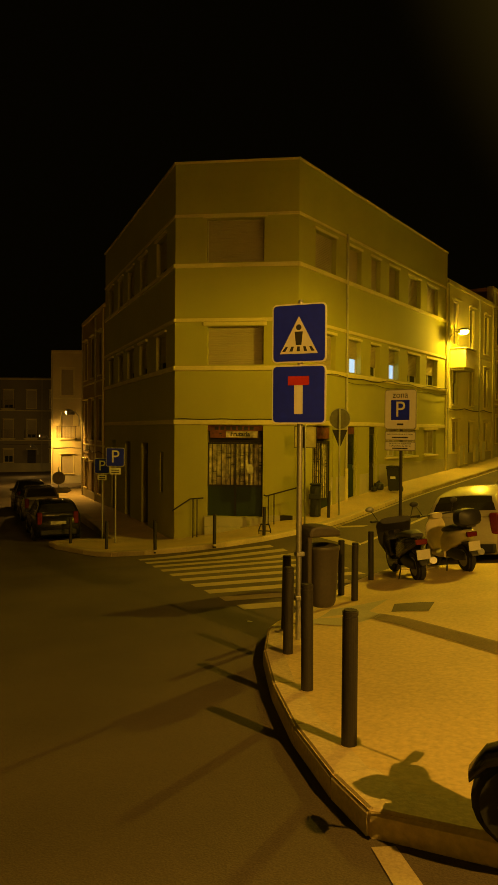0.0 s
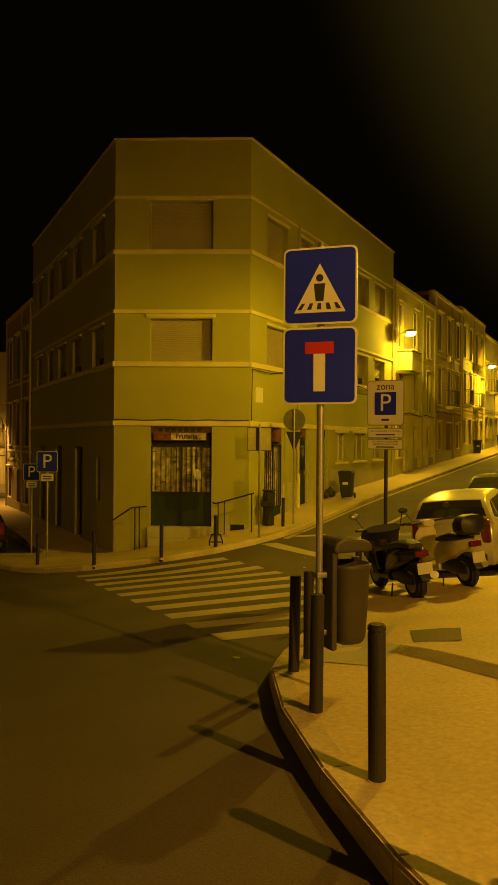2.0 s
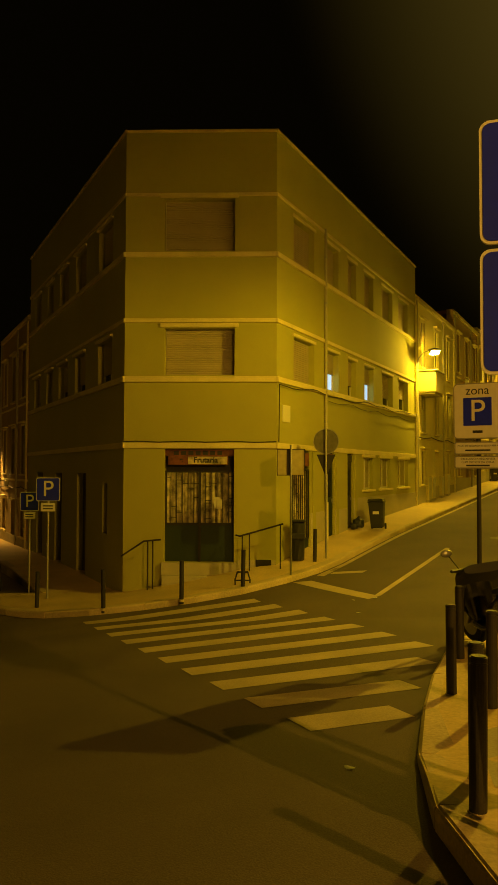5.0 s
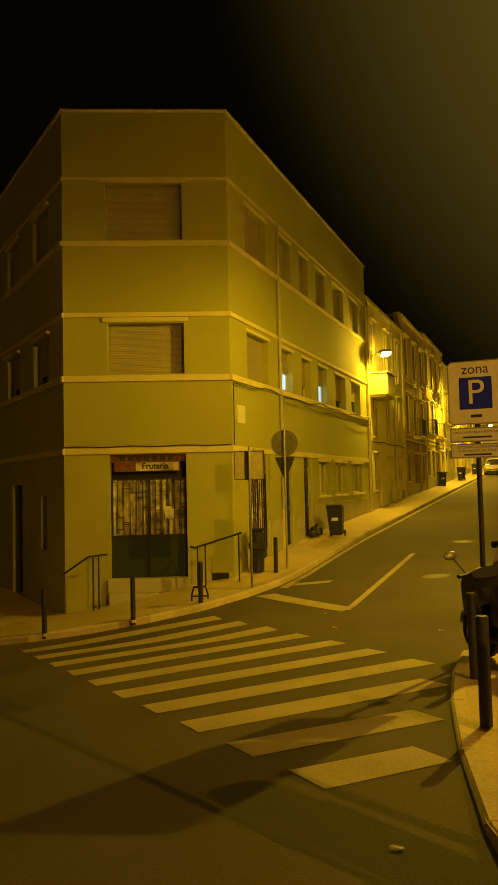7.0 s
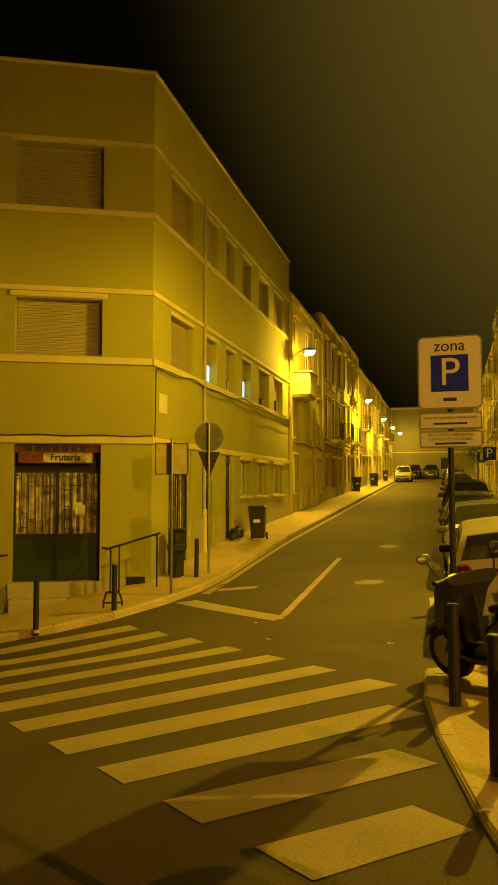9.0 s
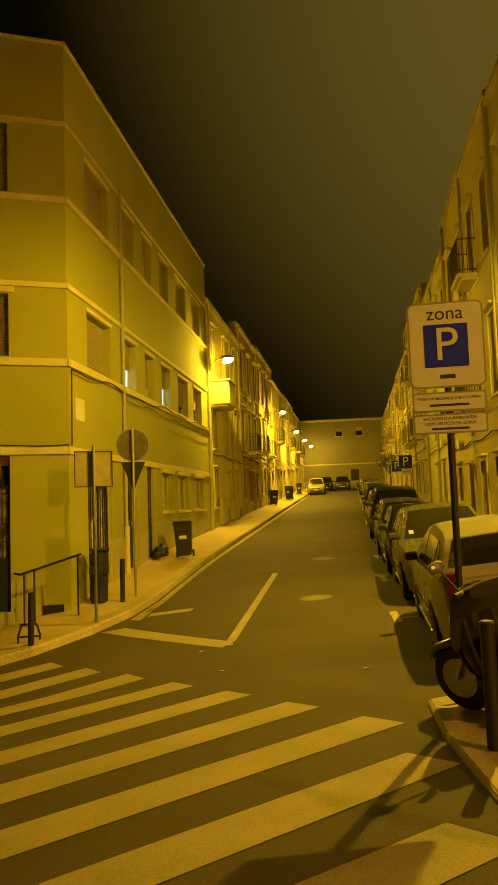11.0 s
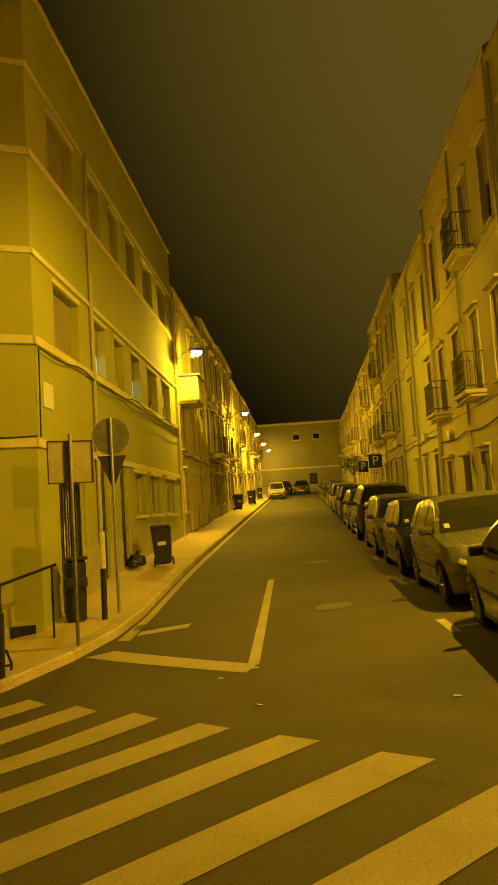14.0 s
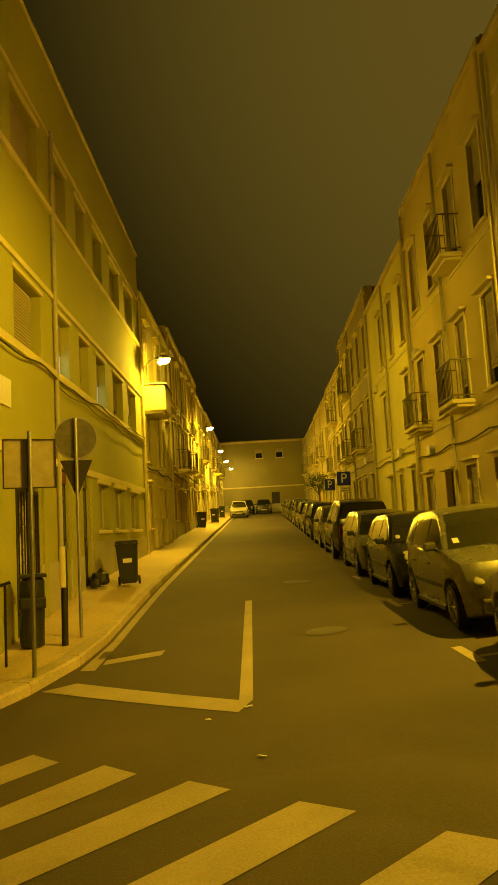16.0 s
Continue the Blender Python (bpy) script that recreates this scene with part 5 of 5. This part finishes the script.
SILVER, WHITE, BLACK, GREY, BROWN = paint("silver_paint", (0.21, 0.20, 0.14), 0.26, 0.5), paint("white_paint", (0.46, 0.43, 0.32), 0.2, 0.1), paint("black_paint", (0.012, 0.012, 0.012), 0.2, 0.1), paint("grey_paint", (0.12, 0.12, 0.10), 0.28, 0.4), paint("bronze_paint", (0.20, 0.16, 0.09), 0.3, 0.5)
CARS = [(-3.50, 16.85, 1, WHITE, "white five-door hatchback parked at the kerb", dict(H=1.43, wb=2.40)),
        (-3.60, 20.95, -1, SILVER, "silver hatchback facing down the street", dict(L=3.7, H=1.50, wb=2.40, hood=0.90, belt=0.97, large_lamps=True, sticker=True)),
        (-3.68, 25.05, -1, BLACK, "black hatchback parked close behind a silver one", dict(L=3.9, H=1.46, sticker=True)),
        (-3.74, 29.3, -1, SILVER, "pale silver estate car parked in the row", dict(L=4.1, H=1.46, estate=True)),
        (-3.78, 33.9, 1, BLACK, "tall dark off-road car with red tail lamps", dict(L=4.3, H=1.72, W=1.78, belt=1.02, hood=0.96, suv=1.0, estate=True)),
        (-3.85, 38.4, -1, SILVER, "silver saloon parked in the row", dict(L=4.2, H=1.45)),
        (-3.85, 43.0, -1, BLACK, "black hatchback parked in the row", {}),
        (-3.85, 47.5, 1, GREY, "dark grey hatchback parked in the row", {}),
        (-3.85, 52.0, -1, WHITE, "white hatchback far up the row", {}),
        (-3.85, 56.5, -1, GREY, "grey hatchback far up the row", {}),
        (-3.85, 61.0, 1, BLACK, "dark hatchback far up the row", {}),
        (-3.85, 65.5, -1, SILVER, "silver hatchback far up the row", {}),
        (-3.85, 70.0, -1, BROWN, "bronze hatchback far up the row", {}),
        (-3.85, 75.0, 1, GREY, "grey car near the head of the street", {})]
for x, y, d, c, lab, kw in CARS:
    car(on_road(x, y, 0, d), c, lab, **kw)
car(on_road(-8.55, 79.0, 0, -1), WHITE, "white car parked at the head of the street", H=1.5)
car(on_road(-8.0, 88.0, 0, -1), BLACK, "dark car parked at the head of the street")
car(on_road(-6.2, 88.5, 0, -1), GREY, "grey car parked across the head of the street")
car(on_road(-19.9, 19.15, -0.803, 0.596), BLACK, "black hatchback parked in the side street", H=1.36, belt=0.86)
car(on_road(-25.4, 23.3, -0.803, 0.596), SILVER, "silver car parked in the side street")
car(on_road(-29.6, 26.4, -0.803, 0.596), BLACK, "dark car parked further down the side street")
car(on_road(-35.0, 26.0, -0.803, 0.596), GREY, "grey car standing across the side street")


# ---- scooters ----
def scooter(m, body, label, topcase=False, screen=False, seat_c=None):
    """A motor scooter, nose along +x, rear wheel at -0.65, front wheel at 0.65."""
    t = thing("scooter", m, label, "scooter", "parked scooters")
    for x in (0.66, -0.64):
        bm = cyl(bmesh.new(), (x, -0.06, 0.27), (x, 0.06, 0.27), 0.27, seg=26)
        bmesh.ops.bevel(bm, geom=[e for e in bm.edges if e.calc_face_angle(0) > 1], offset=0.035, segments=3, affect="EDGES")
        w = part("wheel", bm, TYRE, t)
        part("rim", cyl(bmesh.new(), (x, -0.064, 0.27), (x, 0.064, 0.27), 0.16, seg=20), RIM, w)

    def loft(name, rows, material):
        """Rounded sections: x, z, half width, half height."""
        bm = bmesh.new()
        rings = []
        for x, z, hw, hh, lean in rows:
            rings.append([bm.verts.new((x + lean * math.sin(a) * hh, hw * math.copysign(abs(math.cos(a)) ** 0.7, math.cos(a)), z + hh * math.copysign(abs(math.sin(a)) ** 0.7, math.sin(a)))) for a in (math.tau * k / 16 for k in range(16))])
        for a, b in zip(rings, rings[1:]):
            for k in range(16):
                bm.faces.new((a[k], a[(k + 1) % 16], b[(k + 1) % 16], b[k]))
        bm.faces.new(rings[0][::-1]); bm.faces.new(rings[-1])
        bmesh.ops.recalc_face_normals(bm, faces=bm.faces[:])
        return smooth_part(part(name, bm, material, t), 50)

    loft("tail", [(-0.95, 0.72, 0.05, 0.04, 0), (-0.85, 0.70, 0.12, 0.09, 0), (-0.5, 0.62, 0.17, 0.16, 0), (-0.15, 0.55, 0.16, 0.22, 0), (0.05, 0.45, 0.12, 0.18, 0)], body)
    loft("footboard", [(-0.1, 0.30, 0.15, 0.08, 0), (0.2, 0.27, 0.17, 0.05, 0), (0.42, 0.30, 0.15, 0.07, 0)], body)
    loft("leg_shield", [(0.36, 0.32, 0.13, 0.08, 0), (0.44, 0.55, 0.20, 0.13, -0.5), (0.45, 0.78, 0.19, 0.12, -0.5), (0.38, 0.95, 0.11, 0.05, -0.4)], body)
    loft("front_mudguard", [(0.40, 0.50, 0.05, 0.05, 0), (0.60, 0.585, 0.085, 0.045, 0), (0.85, 0.50, 0.075, 0.04, 0), (0.93, 0.40, 0.05, 0.03, 0)], body)
    loft("rear_mudguard", [(-0.62, 0.56, 0.07, 0.03, 0), (-0.85, 0.50, 0.07, 0.03, 0), (-1.0, 0.34, 0.06, 0.02, 0)], BLACKTRIM)
    loft("seat", [(-0.82, 0.80, 0.10, 0.04, 0), (-0.5, 0.82, 0.15, 0.06, 0), (-0.2, 0.77, 0.14, 0.06, 0), (0.02, 0.74, 0.08, 0.04, 0)], seat_c or BLACKTRIM)
    loft("engine", [(-0.75, 0.30, 0.08, 0.09, 0), (-0.4, 0.33, 0.13, 0.13, 0), (-0.1, 0.32, 0.10, 0.09, 0)], BLACKTRIM)
    part("fork", tube(bmesh.new(), [(0.66, 0.085, 0.27), (0.46, 0.06, 0.75), (0.38, 0.0, 1.0)], 0.018), GALV, t)
    part("handlebar", tube(bmesh.new(), [(0.22, 0.36, 1.03), (0.34, 0.18, 1.02), (0.37, 0, 0.99), (0.34, -0.18, 1.02), (0.22, -0.36, 1.03)], 0.016), BLACKTRIM, t)
    loft("headlamp_cowl", [(0.28, 1.0, 0.10, 0.05, 0), (0.42, 0.98, 0.13, 0.075, 0), (0.52, 0.95, 0.09, 0.06, 0)], body)
    part("headlamp", cyl(bmesh.new(), (0.50, 0, 0.95), (0.545, 0, 0.94), 0.06, seg=18), HEAD, t)
    part("tail_lamp", boxes((-1.0, -0.94, -0.09, 0.09, 0.66, 0.75), bev=0.015), TAIL, t)
    part("exhaust", cyl(bmesh.new(), (-0.25, -0.17, 0.24), (-0.85, -0.19, 0.36), 0.05, 0.06, seg=14), GALV, t)
    part("plate", boxes((-1.02, -1.01, -0.10, 0.10, 0.42, 0.58)), PLATE, t)
    part("stand", tube(bmesh.new(), [(-0.15, 0.12, 0.2), (-0.25, 0.2, 0.01)], 0.012), BLACKTRIM, t)
    for sgn in (-1, 1):
        mi = part("mirror", tube(bmesh.new(), [(0.28, sgn * 0.28, 1.03), (0.34, sgn * 0.36, 1.22)], 0.008), BLACKTRIM, t)
        bm = bmesh.new()
        bmesh.ops.create_uvsphere(bm, u_segments=12, v_segments=8, radius=1)
        for v in bm.verts:
            v.co = Vector((0.34 + v.co.x * 0.025, sgn * 0.38 + v.co.y * 0.075, 1.25 + v.co.z * 0.05))
        part("mirror_glass", bm, RIM if sgn > 0 else BLACKTRIM, mi)
        part("grip", cyl(bmesh.new(), (0.25, sgn * 0.30, 1.028), (0.20, sgn * 0.42, 1.032), 0.022, seg=10), BLACKTRIM, t)
    if topcase:
        loft("top_case", [(-1.05, 0.98, 0.10, 0.10, 0), (-1.0, 1.0, 0.20, 0.15, 0), (-0.8, 1.0, 0.21, 0.16, 0), (-0.66, 0.97, 0.15, 0.12, 0)], BLACKTRIM)
        part("rack", boxes((-1.0, -0.6, -0.08, 0.08, 0.83, 0.86)), BLACKTRIM, t)
    if screen:
        loft("leg_cover", [(0.46, 0.42, 0.16, 0.10, 0), (0.46, 0.68, 0.27, 0.16, -0.4), (0.38, 0.92, 0.30, 0.14, -0.4), (0.22, 1.02, 0.26, 0.06, 0)], BLACKTRIM)
    return t


def stand(x0, y0, x1, y1, up, lean):
    """A scooter whose rear wheel is at the first point, turned towards the second."""
    d = math.atan2(y1 - y0, x1 - x0)
    x, y = x0 + 0.65 * math.cos(d), y0 + 0.65 * math.sin(d)
    tilt = -math.degrees(math.atan2(road_z(x1, y1) - road_z(x0, y0), math.hypot(x1 - x0, y1 - y0)))
    return pose(x, y, road_z(x, y) + up - 0.004, 0, 0, math.degrees(d)) @ pose(0, 0, 0, 0, tilt, 0) @ pose(0, 0, 0, lean, 0, 0)


CREAM = paint("cream_paint", (0.62, 0.55, 0.36), 0.3, 0.0)
scooter(stand(-3.47, 12.12, -4.35, 13.3, near_up(-3.9, 12.7), -7) @ Matrix.Diagonal((1.18, 1.08, 0.97, 1)), BLACK, "black scooter with a dark leg cover parked on the pavement", screen=True)
scooter(stand(-2.82, 12.78, -3.72, 13.75, near_up(-3.3, 13.2), -7) @ Matrix.Diagonal((1, 1, 0.94, 1)), CREAM, "cream scooter with a black top case parked on the pavement", topcase=True)
scooter(stand(1.50, 3.80, 0.25, 3.52, 0.13, -6) @ Matrix.Diagonal((1, 0.95, 0.86, 1)), BLACK, "black motor scooter parked at the pavement's end", screen=True)

# manhole covers
WORN = mat("worn_iron", (0.115, 0.095, 0.065), 0.55, vary=0.3, bump=0.3)
for x, y, r in ((-5.95, 20.95, 0.30), (-6.05, 27.45, 0.30)):
    tagged(part("manhole_cover", flat([(x + r * math.cos(math.tau * k / 20), y + r * math.sin(math.tau * k / 20)) for k in range(20)], 0.009, 2.0), WORN), "worn round manhole cover set in the asphalt", "manhole cover")
drain = thing("gutter_grate", Matrix.Identity(4), "iron gutter grate beside the kerb", "drain cover")
for k in range(7):
    y = 20.9 + k * 0.06
    part("slat", flat([(-9.2, y), (-8.85, y), (-8.85, y + 0.03), (-9.2, y + 0.03)], 0.012, 2.0), IRON, drain)


# ---- small tree at the head of the street ----
LEAF = mat("leaf", (0.05, 0.08, 0.02), 0.6, vary=0.4, bump=0.0)
BARK = mat("bark", (0.12, 0.09, 0.06), 0.9, vary=0.3, bump=0.4)
def small_tree(x, y, up, h, r, seed):
    rnd = random.Random(seed)
    t = thing("street_tree", pose(x, y, road_z(x, y) + up), "small leafy street tree at the pavement edge", "tree")
    bm = tube(bmesh.new(), [(0, 0, -0.1), (0.05, 0, h * 0.45), (-0.05, 0.05, h * 0.75)], 0.06)
    for k in range(5):
        a = k * 1.3
        tube(bm, [(0.0, 0, h * 0.5), (r * 0.7 * math.cos(a), r * 0.7 * math.sin(a), h * 0.85)], 0.02, seg=6)
    part("trunk", bm, BARK, t)
    verts, faces = [], []
    for k in range(900):
        d = Vector((rnd.gauss(0, 1), rnd.gauss(0, 1), rnd.gauss(0, 1))).normalized() * r * rnd.uniform(0.35, 1.1)
        c = Vector((d.x, d.y, h * 0.8 + d.z * 0.8))
        q = Euler((rnd.random() * 6, rnd.random() * 6, rnd.random() * 6)).to_matrix()
        i = len(verts)
        verts += [c + q @ Vector(p) for p in ((-0.07, 0, 0), (0, -0.03, 0.01), (0.08, 0, 0), (0, 0.03, 0.01))]
        faces.append((i, i + 1, i + 2, i + 3))
    me = bpy.data.meshes.new("crown")
    me.from_pydata(verts, [], faces)
    me.materials.append(LEAF)
    o = new("crown", me)
    o.parent = t
    o["kind"] = "stuff"
    return t


small_tree(-2.2, 66.0, 0.13, 3.2, 1.0, 4)
